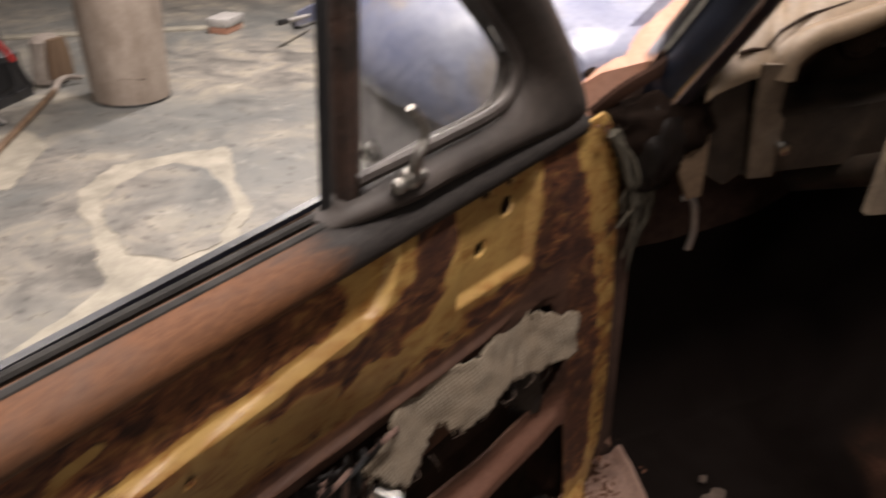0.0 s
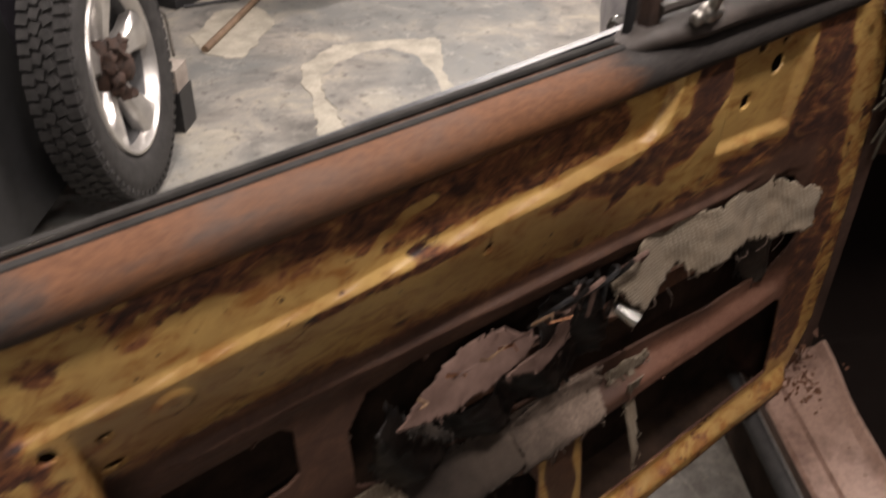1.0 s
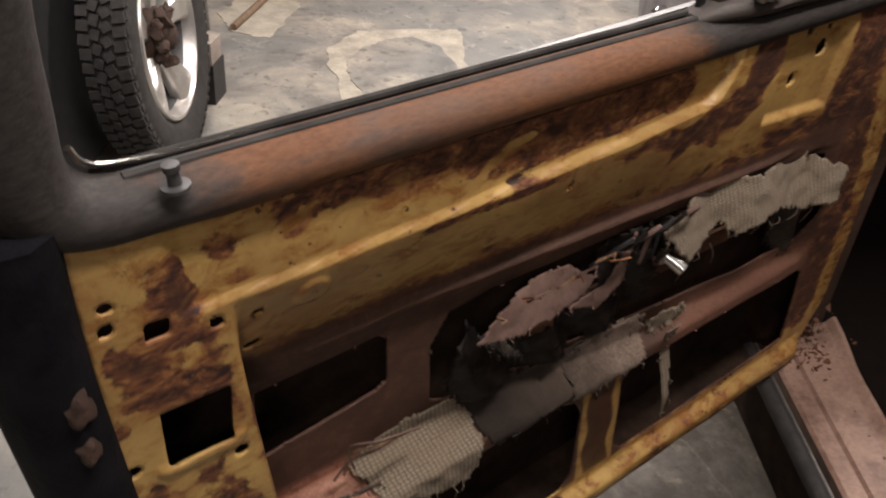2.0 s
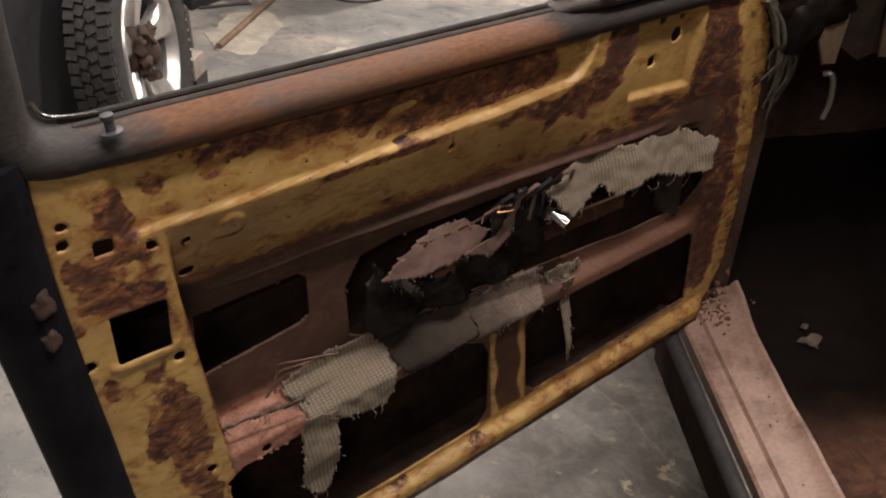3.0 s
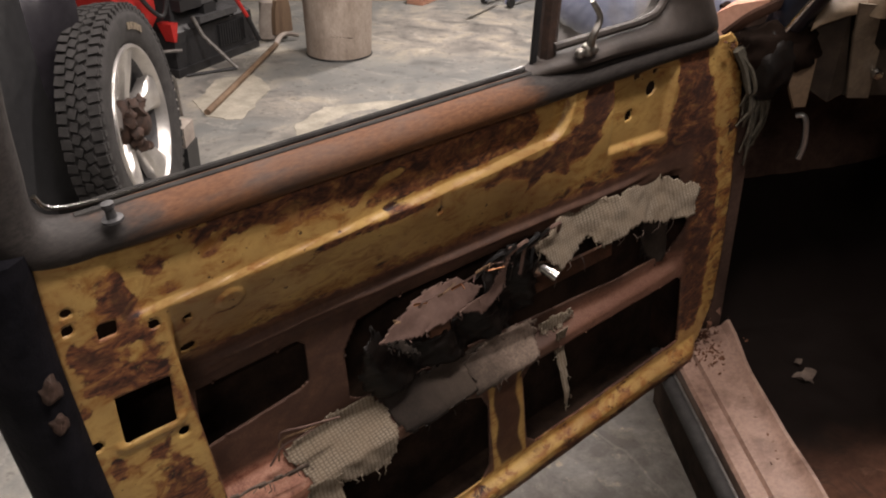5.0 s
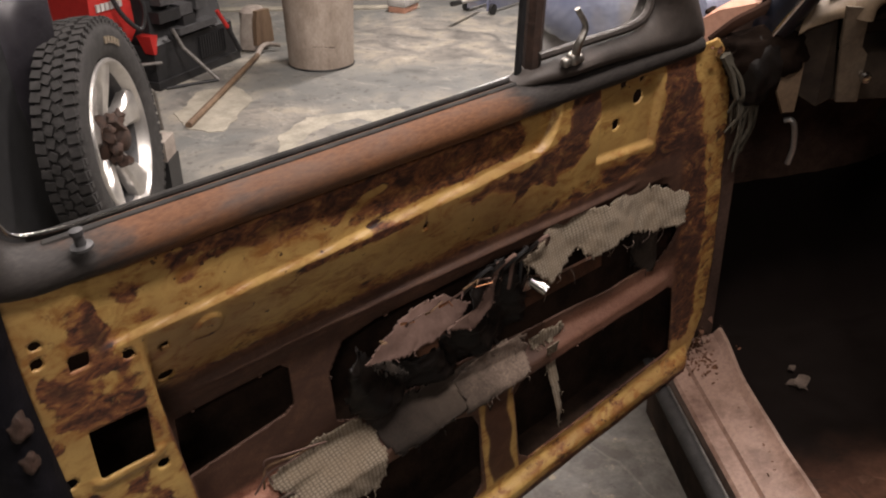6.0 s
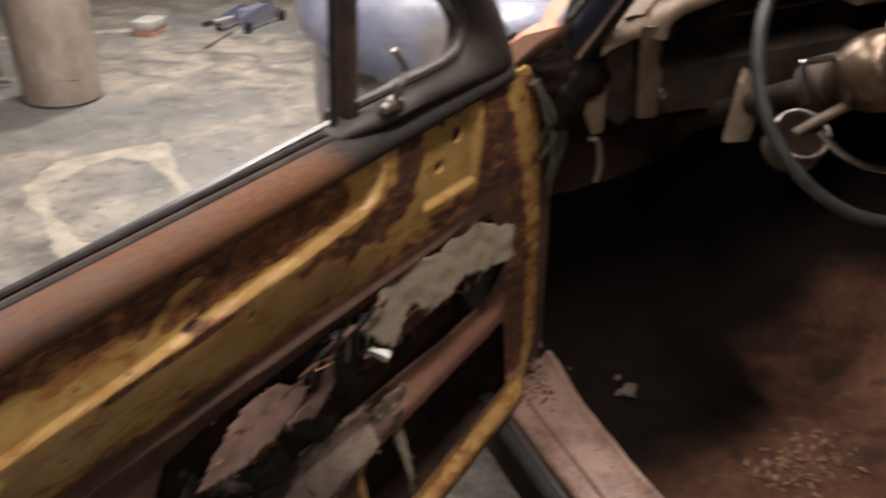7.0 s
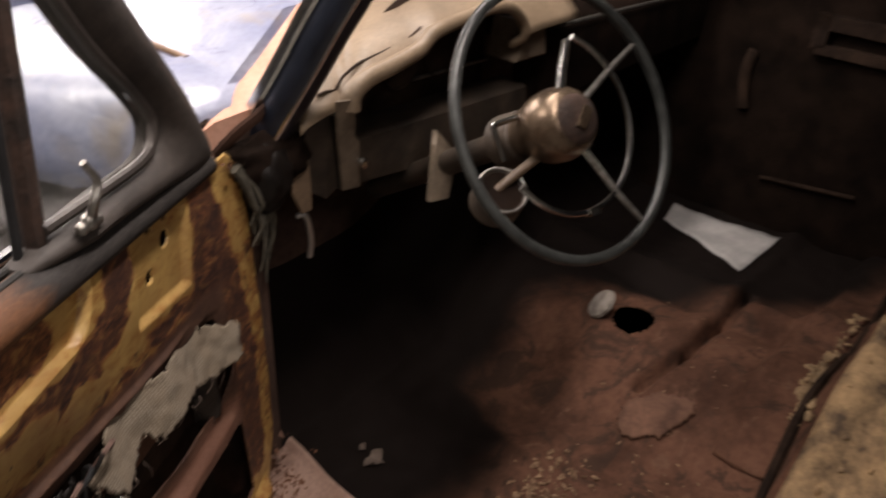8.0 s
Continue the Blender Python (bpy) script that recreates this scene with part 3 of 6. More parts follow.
def crease_gap(u, v):
    """Distance above the crease, square to it."""
    slope = (v_crease(u + 1e-3) - v_crease(u - 1e-3)) / 2e-3
    return (v - v_crease(u)) / np.sqrt(1 + slope * slope)


def blob(u, v, cu, cv, ru, rv, turn=0.0):
    """1 at the middle of a soft oval, 0 outside it."""
    c, s = math.cos(radians(turn)), math.sin(radians(turn))
    a, b = ((u - cu) * c + (v - cv) * s) / ru, ((v - cv) * c - (u - cu) * s) / rv
    return 1 - sstep(0.55, 1.15, np.hypot(a, b))


BAND_RUST = [(-0.945, 0.772), (-0.90, 0.764), (-0.866, 0.757), (-0.80, 0.745), (-0.74, 0.738), (-0.70, 0.722), (-0.655, 0.704), (-0.60, 0.698), (-0.50, 0.692), (-0.42, 0.692), (-0.40, 0.715), (-0.405, 0.75), (-0.36, 0.79), (-0.60, 0.80), (-0.85, 0.80)]
TONGUE = [(-0.244, 0.752), (-0.305, 0.765), (-0.319, 0.705), (-0.344, 0.681), (-0.404, 0.672), (-0.472, 0.673), (-0.535, 0.671), (-0.49, 0.655), (-0.434, 0.637), (-0.44, 0.615), (-0.404, 0.64), (-0.355, 0.607), (-0.343, 0.626), (-0.292, 0.637), (-0.262, 0.65), (-0.274, 0.675), (-0.257, 0.693), (-0.240, 0.706)]
FRONT_RUST = [(-0.090, 0.74), (-0.02, 0.74), (0.0, 0.67), (0.018, 0.60), (0.045, 0.50), (0.055, 0.30), (0.03, 0.10), (-0.09, 0.10), (-0.085, 0.532), (-0.16, 0.560), (-0.235, 0.572), (-0.24, 0.592), (-0.10, 0.575)]
LATCH_RUST = [(-1.075, 0.78), (-1.035, 0.78), (-1.028, 0.72), (-0.998, 0.695), (-1.004, 0.635), (-1.012, 0.611), (-1.08, 0.616), (-1.118, 0.645), (-1.112, 0.70), (-1.085, 0.712), (-1.066, 0.735)]
LOW_RUST = [(-1.066, 0.532), (-1.036, 0.538), (-1.040, 0.50), (-1.028, 0.46), (-1.022, 0.40), (-1.03, 0.28), (-1.04, 0.10), (-1.075, 0.10), (-1.07, 0.30), (-1.083, 0.41), (-1.080, 0.483)]
DRIP = [(-1.094, 0.472), (-1.086, 0.472), (-1.084, 0.43), (-1.078, 0.40), (-1.084, 0.372), (-1.100, 0.370), (-1.102, 0.395), (-1.092, 0.42)]


def rust_amount(u, v):
    """Where the enamel is gone (about 1) and where it holds (about 0); the second value tells bare primer."""
    gap, rib = crease_gap(u, v), v_rib(u)
    u0, v0 = u, v
    u, v = u0 + 0.008 * np.sin(47 * v0 + 13 * u0) * np.sin(19 * v0 + 2) + 0.004 * np.sin(121 * v0 - 57 * u0) * np.sin(31 * v0), v0 + 0.005 * np.sin(59 * u0 + 1) + 0.003 * np.sin(149 * u0 + 40 * v0) * np.sin(23 * u0)

    def patch(poly, soft=0.008):
        return 1 - sstep(-soft, soft, poly_sdf(u, v, poly))
    r = np.full(u.shape, 0.10)
    above = sstep(0.003, 0.010, gap) * sstep(-1.035, -1.02, u)
    # the pressed band: yellow at its rear end, deep rust along the middle, a yellow pocket at its front
    band = 0.12 + 0.12 * sstep(-0.90, -0.80, u) + 0.55 * patch(BAND_RUST, 0.010)
    band = band - 0.60 * blob(u, v, -0.69, 0.730, 0.055, 0.009, 14) - 0.30 * blob(u, v, -0.80, 0.775, 0.06, 0.010, 4) - 0.25 * blob(u, v, -0.56, 0.765, 0.06, 0.008, 6)
    band = band + 0.35 * blob(u, v, -0.90, 0.752, 0.05, 0.006, 8) + 0.30 * blob(u, v, -0.985, 0.715, 0.016, 0.022) + 0.35 * blob(u, v, -1.0, 0.757, 0.03, 0.014) - 0.22 * blob(u, v, -0.83, 0.715, 0.08, 0.016, -4)
    band = band * (1 - sstep(-0.41, -0.385, u)) - 0.12 * sstep(-0.41, -0.385, u)
    r = r * (1 - above) + above * band
    # bright paint left along the edge of the ledge, red where it has been rubbed
    ledge = (1 - sstep(0.003, 0.009, np.abs(gap - 0.003 + 0.002 * np.sin(41 * u0) * np.sin(97 * u0)))) * sstep(-1.03, -1.01, u) * (1 - sstep(-0.345, -0.33, u))
    rubbed = blob(u, v, -0.675, 0.697, 0.03, 0.03) * 0.65 + blob(u, v, -0.51, 0.688, 0.012, 0.02) * 0.5
    r = r * (1 - ledge) + ledge * (-0.30 + rubbed)
    under_edge = (1 - sstep(0.004, 0.009, np.abs(gap + 0.008))) * sstep(-0.82, -0.78, u) * (1 - sstep(-0.66, -0.60, u))
    r = r + 0.50 * under_edge
    # rust running down from the front of the band, and round the front of the sheet
    r = np.maximum(r, 0.92 * patch(TONGUE, 0.007))
    r = np.maximum(r, 0.95 * patch(FRONT_RUST, 0.012))
    r = r * (1 - sstep(0.050, 0.066, u)) + 0.27 * sstep(0.050, 0.066, u)
    shape_u, shape_v = u, v
    u, v = u0, v0
    under = (1 - sstep(-0.012, 0.0, gap)) * sstep(rib, rib + 0.03, v)
    r = r - 0.06 * under * sstep(-0.985, -0.95, u) + 0.24 * under * (1 - sstep(0.02, 0.06, v - rib))
    r = r + 0.28 * (blob(u, v, -0.93, 0.655, 0.025, 0.006) + blob(u, v, -0.72, 0.668, 0.006, 0.016) + blob(u, v, -0.60, 0.662, 0.005, 0.018) + blob(u, v, -0.515, 0.655, 0.005, 0.02))
    r = np.where(poly_sdf(u, v, PLATE) < 0.004, -0.28, r)
    lower = sstep(-1.012, -1.0, u) * (1 - sstep(-0.04, -0.02, u)) * (1 - sstep(rib + 0.006, rib + 0.03, v)) * sstep(0.07, 0.085, v)
    # the rear strip, patch by patch
    strip = 1 - sstep(-1.03, -1.0, u)
    u, v = shape_u, shape_v
    spots = 0.03 + 0.54 * patch(LATCH_RUST, 0.012) + 0.38 * blob(u, v, -1.040, 0.745, 0.013, 0.045) + 0.46 * patch(LOW_RUST, 0.008) + 0.42 * patch(DRIP, 0.004)
    spots = spots - 0.34 * blob(u, v, -1.058, 0.676, 0.024, 0.015, -10) - 0.25 * blob(u, v, -1.022, 0.706, 0.010, 0.012) + 0.30 * blob(u, v, -1.094, 0.680, 0.018, 0.017) + 0.32 * blob(u, v, -1.085, 0.638, 0.034, 0.007, -6)
    spots = spots + 0.34 * blob(u, v, -1.056, 0.455, 0.016, 0.032) + 0.62 * blob(u, v, -1.112, 0.516, 0.011, 0.018) + 0.35 * blob(u, v, -1.096, 0.505, 0.006, 0.012) + 0.45 * blob(u, v, -1.018, 0.585, 0.008, 0.022) + 0.40 * blob(u, v, -1.115, 0.615, 0.008, 0.020) + 0.35 * blob(u, v, -1.08, 0.585, 0.003, 0.03) + 0.55 * blob(u, v, -1.095, 0.384, 0.010, 0.010)
    spots = spots + 0.35 * blob(u, v, -1.10, 0.20, 0.04, 0.09) + 0.25 * blob(u, v, -1.12, 0.765, 0.006, 0.03)
    r = r * (1 - strip) + strip * spots
    u, v = u0, v0
    r = np.maximum(r, 1.0 * lower)
    r = np.where(v < 0.07, 0.17 + 0.16 * np.sin(u * 23) * np.sin(u * 57 + 1) + 0.55 * (1 - sstep(0.022, 0.036, v)), r)
    post = (1 - sstep(0.03, 0.05, np.abs(u + 0.508))) * (1 - sstep(0.27, 0.30, v)) * sstep(0.07, 0.08, v)
    edge = sstep(0.024, 0.030, np.abs(u + 0.508 + 0.004 * np.sin(60 * v)))
    r = np.where(post > 0.5, 0.04, r)
    return r, lower * (1 - post * edge)


def door_panel_mesh():
    step = 0.0032
    us = np.arange(-1.19, 0.10, step)
    vs = np.arange(-0.012, 0.86, step)
    u, v = np.meshgrid(us, vs, indexing="ij")

    def field(u, v):
        # negative where there is sheet metal
        left = -1.113 - 0.085 * (0.8 - v) - u
        right = u - np.interp(v, [0, 0.05, 0.13, 0.33, 0.55, 0.64, 0.69, 0.735, 0.78], [0.015, 0.048, 0.085, 0.104, 0.114, 0.112, 0.085, 0.048, 0.01])
        d = np.maximum(np.maximum(left, right), np.maximum(-v, v - v_roll(u) - 0.012))
        for h in HOLES:
            d = np.maximum(d, -(poly_sdf(u, v, h) - 0.004))
        for a, b, r in DOTS:
            d = np.maximum(d, 1.22 * r - np.hypot(u - a, v - b))
        return d

    near = np.abs(field(u, v)) < step * 0.55
    for _ in range(3):
        e = 1e-4
        f0 = field(u, v)
        gu, gv = (field(u + e, v) - f0) / e, (field(u, v + e) - f0) / e
        g2 = np.maximum(gu * gu + gv * gv, 0.25)
        u = np.where(near, u - np.clip(f0 * gu / g2, -step, step), u)
        v = np.where(near, v - np.clip(f0 * gv / g2, -step, step), v)
    ok = field(u, v) < step * 0.12
    y = panel_depth(u, v)
    index = -np.ones(u.shape, int)
    cells = ok[:-1, :-1] & ok[1:, :-1] & ok[1:, 1:] & ok[:-1, 1:]
    used = np.zeros(u.shape, bool)
    for a, b in ((slice(None, -1), slice(None, -1)), (slice(1, None), slice(None, -1)), (slice(1, None), slice(1, None)), (slice(None, -1), slice(1, None))):
        used[a, b] |= cells
    index[used] = np.arange(used.sum())
    verts = np.stack([u[used], y[used], v[used]], 1)
    i, j = np.nonzero(cells)
    faces = np.stack([index[i, j], index[i + 1, j], index[i + 1, j + 1], index[i, j + 1]], 1)
    me = bpy.data.meshes.new("door")
    me.from_pydata(verts.tolist(), [], faces.tolist())
    rust, primer = rust_amount(u[used], v[used])
    near_beam = v[used] - v_beam(u[used])
    # pink primer at the rear; further forward the beam's highlight is painted in
    pink = sstep(-0.07, -0.05, near_beam) * (1 - sstep(0.03, 0.05, near_beam)) * np.maximum(1 - sstep(-0.885, -0.86, u[used]), 0.36 * sstep(-0.40, -0.34, u[used]) * sstep(-0.03, -0.015, near_beam))
    for name, values in (("rust", rust), ("primer", primer), ("pink", pink)):
        me.attributes.new(name, "FLOAT", "POINT").data.foreach_set("value", values.astype(np.float32))
    me.materials.append(DOORPAINT)
    me.shade_smooth()
    return me


def frame_strip(pairs, y0=0.0, y1=0.035, bulge=0.014, bm=None, taper=0):
    """A pressed frame between an outer and an inner outline, given as pairs of points, rounded towards the cabin; its first rings sink away."""
    rings = []
    for k, ((ox, oz), (ix, iz)) in enumerate(pairs):
        f = min(1.0, k / taper) if taper else 1.0
        a, b = y0 + 0.016 * (1 - f), bulge * (0.2 + 0.8 * f)

        def at(t, y):
            return (ox + (ix - ox) * t, y, oz + (iz - oz) * t)
        rings.append([at(0, y1), at(0, a + 0.010), at(0.10, a - b * 0.35), at(0.26, a - b * 0.85), at(0.45, a - b), at(0.65, a - b * 0.88), at(0.85, a - b * 0.30), at(0.96, a + 0.010), at(1, a + 0.022), at(1, y1)])
    return loft(rings, True, True, bm)


def smooth_pairs(pairs, steps=5):
    a = smooth_path([(x, 0, z) for (x, z), _ in pairs], steps)
    b = smooth_path([(x, 0, z) for _, (x, z) in pairs], steps)
    return [((p.x, p.z), (q.x, q.z)) for p, q in zip(a, b)]


def cloth(outline, top, name, parent, m, material, label, depth, cell=0.006, fray=0.006, seed=0):
    """A torn rag: a fine sheet inside a ragged outline, draped by depth(u, v)."""
    xs = [p[0] for p in outline]
    zs = [p[1] for p in outline]
    u, v = np.meshgrid(np.arange(min(xs) - 0.01, max(xs) + 0.01, cell), np.arange(min(zs) - 0.01, max(zs) + 0.01, cell), indexing="ij")
    d = poly_sdf(u, v, outline)
    jag = np.array([[noise.noise((a * 70, b * 70, seed)) + 0.6 * noise.noise((a * 190, b * 190, seed)) for a, b in zip(ra, rb)] for ra, rb in zip(u, v)])
    ok = d + fray * jag < 0
    rows = {}
    bm = bmesh.new()
    for i in range(u.shape[0]):
        for j in range(u.shape[1]):
            if ok[i, j]:
                y = depth(u[i, j], v[i, j]) + 0.003 * noise.noise((u[i, j] * 45, v[i, j] * 45, seed + 3))
                rows[i, j] = bm.verts.new((u[i, j], y, v[i, j]))
    for i, j in rows:
        q = [(i, j), (i + 1, j), (i + 1, j + 1), (i, j + 1)]
        if all(k in rows for k in q):
            bm.faces.new([rows[k] for k in q])
    # keep the largest connected piece
    left, best = set(bm.faces), []
    while left:
        todo, seen = [left.pop()], []
        while todo:
            f = todo.pop()
            seen.append(f)
            for e in f.edges:
                for g in e.link_faces:
                    if g in left:
                        left.remove(g)
                        todo.append(g)
        if len(seen) > len(best):
            best = seen
    keep = {w for f in best for w in f.verts}
    for w in [w for w in bm.verts if w not in keep]:
        bm.verts.remove(w)
    # loose threads along the edge
    rnd = random.Random(seed)
    border = [w for w in bm.verts if 0 < len(w.link_faces) < 4]
    for w in rnd.sample(border, min(len(border), 14)):
        p = w.co.copy()
        q = p + Vector((rnd.uniform(-0.006, 0.006), rnd.uniform(-0.006, 0.0), rnd.uniform(-0.012, 0.002)))
        r = q + Vector((rnd.uniform(-0.006, 0.006), 0, rnd.uniform(-0.010, 0.002)))
        a, b, c = bm.verts.new(q), bm.verts.new(q + Vector((0.0012, 0, 0.0008))), bm.verts.new(r)
        bm.faces.new((w, a, b))
        bm.faces.new((a, c, b))
    return part(name, bm, material, parent, label, m=m, angle=80, thick=0.002)


def build_door(car):
    door = put(new("door", door_panel_mesh()), car, DOOR)
    s = door.modifiers.new("thickness", "SOLIDIFY")
    s.thickness, s.offset = 0.004, -1
    door["label"] = "open car door, trim stripped off, ochre paint rusting"
    # rounded window sill along the belt, turning up into the rear window post
    belt = [((u, v_roll(u) - 0.010), (u, v_roll(u) + 0.040)) for u in np.linspace(0.0, -0.99, 34)]
    belt += [((-1.035, 0.792), (-1.030, 0.838)), ((-1.085, 0.796), (-1.056, 0.842)), ((-1.128, 0.812), (-1.075, 0.850)), ((-1.150, 0.845), (-1.083, 0.866)), ((-1.157, 0.905), (-1.079, 0.90)), ((-1.15, 1.0), (-1.066, 0.99)), ((-1.13, 1.15), (-1.03, 1.14)), ((-1.08, 1.28), (-1.0, 1.24)), ((-0.98, 1.36), (-0.95, 1.30)), ((-0.75, 1.40), (-0.75, 1.35)), ((-0.42, 1.38), (-0.43, 1.33))]
    part("window_sill_roll", frame_strip(smooth_pairs(belt, 4), 0.012, 0.036, 0.021), ROLLPAINT, door, "worn grey window sill and post with rust showing", angle=60)
    part("weather_strip", tube([(u, 0.030, v_roll(u) + 0.036) for u in np.linspace(-1.05, -0.40, 24)], 0.006, 8), DUSTRUBBER, door, "dusty black rubber weather strip")
    part("outer_strip", tube([(u, 0.046, v_roll(u) + 0.040) for u in np.linspace(-1.06, -0.385, 24)], 0.0045, 8), DUSTRUBBER, door, "dusty grey rubber outer strip")
    part("glass_channel", tube(smooth_path([(-1.079, 0.036, 0.872), (-1.073, 0.038, 0.857), (-1.058, 0.040, 0.848)] + [(u, 0.044, v_roll(u) + 0.041) for u in np.linspace(-1.02, -0.93, 4)], 4), 0.0032, 8, r2=0.002), CHROME, door, "dull metal glass channel")
    part("lock_knob", lathe([(0.0, 0.0), (0.0115, 0.0), (0.0115, 0.003), (0.0055, 0.004), (0.005, 0.014), (0.0068, 0.016), (0.0068, 0.021), (0.0, 0.022)], 16), STEELDARK, door, "stubby dark lock knob", m=DOOR @ pose(-1.021, -0.004, 0.835))
    # outer skin and dark door edges
    part("outer_skin", prism([(-1.20, 0.0), (-1.19, 0.805), (0.03, 0.745), (0.07, 0.0)], 0.105, 0.115), DARKBLUE, door, "dark blue outer door skin")
    # inside of the skin coloured black for the deep shade behind the openings
    part("inner_shade_liner", prism([(-1.17, 0.01), (-1.17, 0.80), (0.02, 0.74), (0.05, 0.01)], 0.100, 0.104), BLACK, door, "inside of the skin, blackened to stand for shade")
    edge = smooth_path([(-1.185, 0.045, -0.01), (-1.168, 0.045, 0.4), (-1.155, 0.045, 0.7), (-1.140, 0.045, 0.84)], 10)
    part("rear_edge", tube(edge, 0.072, 14, flat=0.62, side=(1, 0, 0)), GRIME, door, "grimy blue-black rear edge of the door")
    for u, v, s in ((-1.144, 0.686, 0.013), (-1.150, 0.642, 0.011)):
        lump = bmesh.new()
        bmesh.ops.create_icosphere(lump, subdivisions=3, radius=1.0)
        for w in lump.verts:
            w.co = Vector((w.co.x * s, w.co.y * 0.016, w.co.z * s * 1.5)) * (1 + 0.3 * noise.noise(w.co * 1.7 + Vector((v * 9, 0, 0))))
        part("latch", lump, HUBRUST, door, "scuffed worn latch", m=DOOR @ pose(u, -0.016, v))
    part("front_edge", prism([(0.005, 0.0), (0.068, 0.13), (0.086, 0.33), (0.092, 0.62), (0.060, 0.68), (0.022, 0.69)], 0.024, 0.115), RUSTBLACK, door)
    # black too, standing for the shade at the bottom of the door
    part("bottom_edge", boxed(-1.17, 0.05, 0.004, 0.115, -0.004, 0.004), BLACK, door)
    # vent window
    part("division_post", tube([(-0.367, 0.034, 0.785), (-0.335, 0.034, 0.976), (-0.272, 0.034, 1.36)], 0.0145, 8, flat=0.9, side=(1, 0, 0)), HUBRUST, door, "dark brown division post")
    part("post_channel", tube([(-0.386, 0.040, 0.795), (-0.355, 0.040, 0.976), (-0.293, 0.040, 1.36)], 0.006, 6), BLACKP, door)
    vent = [((-0.405, 0.783), (-0.40, 0.795)), ((-0.36, 0.779), (-0.36, 0.810)), ((-0.25, 0.770), (-0.25, 0.811)), ((-0.12, 0.752), (-0.165, 0.806)), ((-0.02, 0.731), (-0.130, 0.815)), ((0.027, 0.735), (-0.116, 0.842)), ((0.010, 0.788), (-0.126, 0.868)), ((-0.03, 0.865), (-0.16, 0.912)), ((-0.134, 1.015), (-0.222, 0.985)), ((-0.25, 1.18), (-0.32, 1.14)), ((-0.38, 1.34), (-0.43, 1.29))]
    part("vent_frame", frame_strip(smooth_pairs(vent, 4), 0.012, 0.045, 0.021, taper=6), VENTGREY, door, "dark brown-grey vent window frame")
    part("vent_seal", tube(smooth_path([(-0.362, 0.020, 0.822)] + [(ix - 0.004, 0.014, iz + 0.006) for _, (ix, iz) in vent[2:10]], 5), 0.007, 8), VENTGREY, door, "dark rubber vent seal")
    gl = part("vent_glass", prism([(-0.362, 0.82), (-0.13, 0.812), (-0.115, 0.845), (-0.30, 1.15), (-0.307, 1.15)], 0.026, 0.030), GLASS, door, "clear vent window glass", smooth=False)
    gl.visible_shadow = False
    part("vent_latch", tube(smooth_path([(-0.312, -0.004, 0.812), (-0.318, -0.016, 0.835), (-0.306, -0.018, 0.858), (-0.320, -0.016, 0.886)], 5), 0.007, 8, r2=0.004), DULLCHROME, door, "pitted chrome vent latch")
    for du, dz, r in ((0.0, 0.0, 0.011), (-0.016, -0.001, 0.008), (0.012, -0.003, 0.008)):
        knob = bmesh.new()
        bmesh.ops.create_icosphere(knob, subdivisions=3, radius=r)
        part("vent_latch_base", knob, DULLCHROME, door, m=DOOR @ pose(-0.316 + du, -0.004, 0.811 + dz))
    # inside the door
    part("winder_shaft", tube([(-0.412, 0.01, 0.466), (-0.406, -0.008, 0.458), (-0.401, -0.020, 0.451)], 0.0105, 14), CHROME, door, "bright winder shaft")
    part("shaft_plate", loft([[(-0.432, y, 0.462), (-0.400, y, 0.448), (-0.390, y, 0.466), (-0.42, y, 0.482)] for y in (0.0, 0.008)]), CHROME, door)
    part("regulator_arm", loft([[(-0.60, y, 0.36), (-0.16, y, 0.33), (-0.16, y, 0.36), (-0.60, y, 0.40)] for y in (0.075, 0.082)]), RUST, door, "rusty regulator arm")
    # brown board with black paper below it, in the loudspeaker hole
    board = [(-0.742, 0.492), (-0.70, 0.503), (-0.63, 0.512), (-0.565, 0.508), (-0.545, 0.490), (-0.523, 0.478), (-0.548, 0.460), (-0.60, 0.450), (-0.66, 0.456), (-0.71, 0.475)]
    cloth(board, 0, "paper_board", door, DOOR, CARD, "torn brown paper board", lambda u, v: 0.028 - 0.42 * (0.53 - v) + 0.02 * math.sin((u + 0.7) * 14), 0.003, 0.0014, 11)
    cloth([(-0.60, 0.47), (-0.525, 0.475), (-0.46, 0.545), (-0.45, 0.555), (-0.47, 0.52), (-0.50, 0.46), (-0.54, 0.44)], 0, "board_tail", door, DOOR, CARD, "torn brown paper strip", lambda u, v: 0.012 - 0.1 * (0.54 - v), 0.003, 0.0018, 12)
    cloth([(-0.765, 0.40), (-0.76, 0.49), (-0.73, 0.503), (-0.70, 0.465), (-0.64, 0.432), (-0.54, 0.43), (-0.53, 0.47), (-0.47, 0.53), (-0.42, 0.52), (-0.41, 0.37), (-0.52, 0.355), (-0.74, 0.36)], 0, "tar_paper", door, DOOR, TARPAPER, "crumpled black tar paper", lambda u, v: 0.030 + 0.012 * math.sin(u * 60 + v * 25) + 0.010 * noise.noise((u * 38, v * 38, 5)) + 0.006 * noise.noise((u * 90, v * 90, 7)), 0.006, 0.006, 13)
    cloth([(-0.735, 0.495), (-0.70, 0.485), (-0.67, 0.44), (-0.665, 0.425), (-0.69, 0.44), (-0.715, 0.47)], 0, "paper_shred", door, DOOR, FELT, "grey-brown paper shred", lambda u, v: -0.004, 0.004, 0.003, 14)
    rnd = random.Random(4)
    for k in range(9):
        x, z = -0.70 + 0.19 * k / 8 + rnd.uniform(-0.01, 0.01), 0.515 + 0.012 * rnd.random()
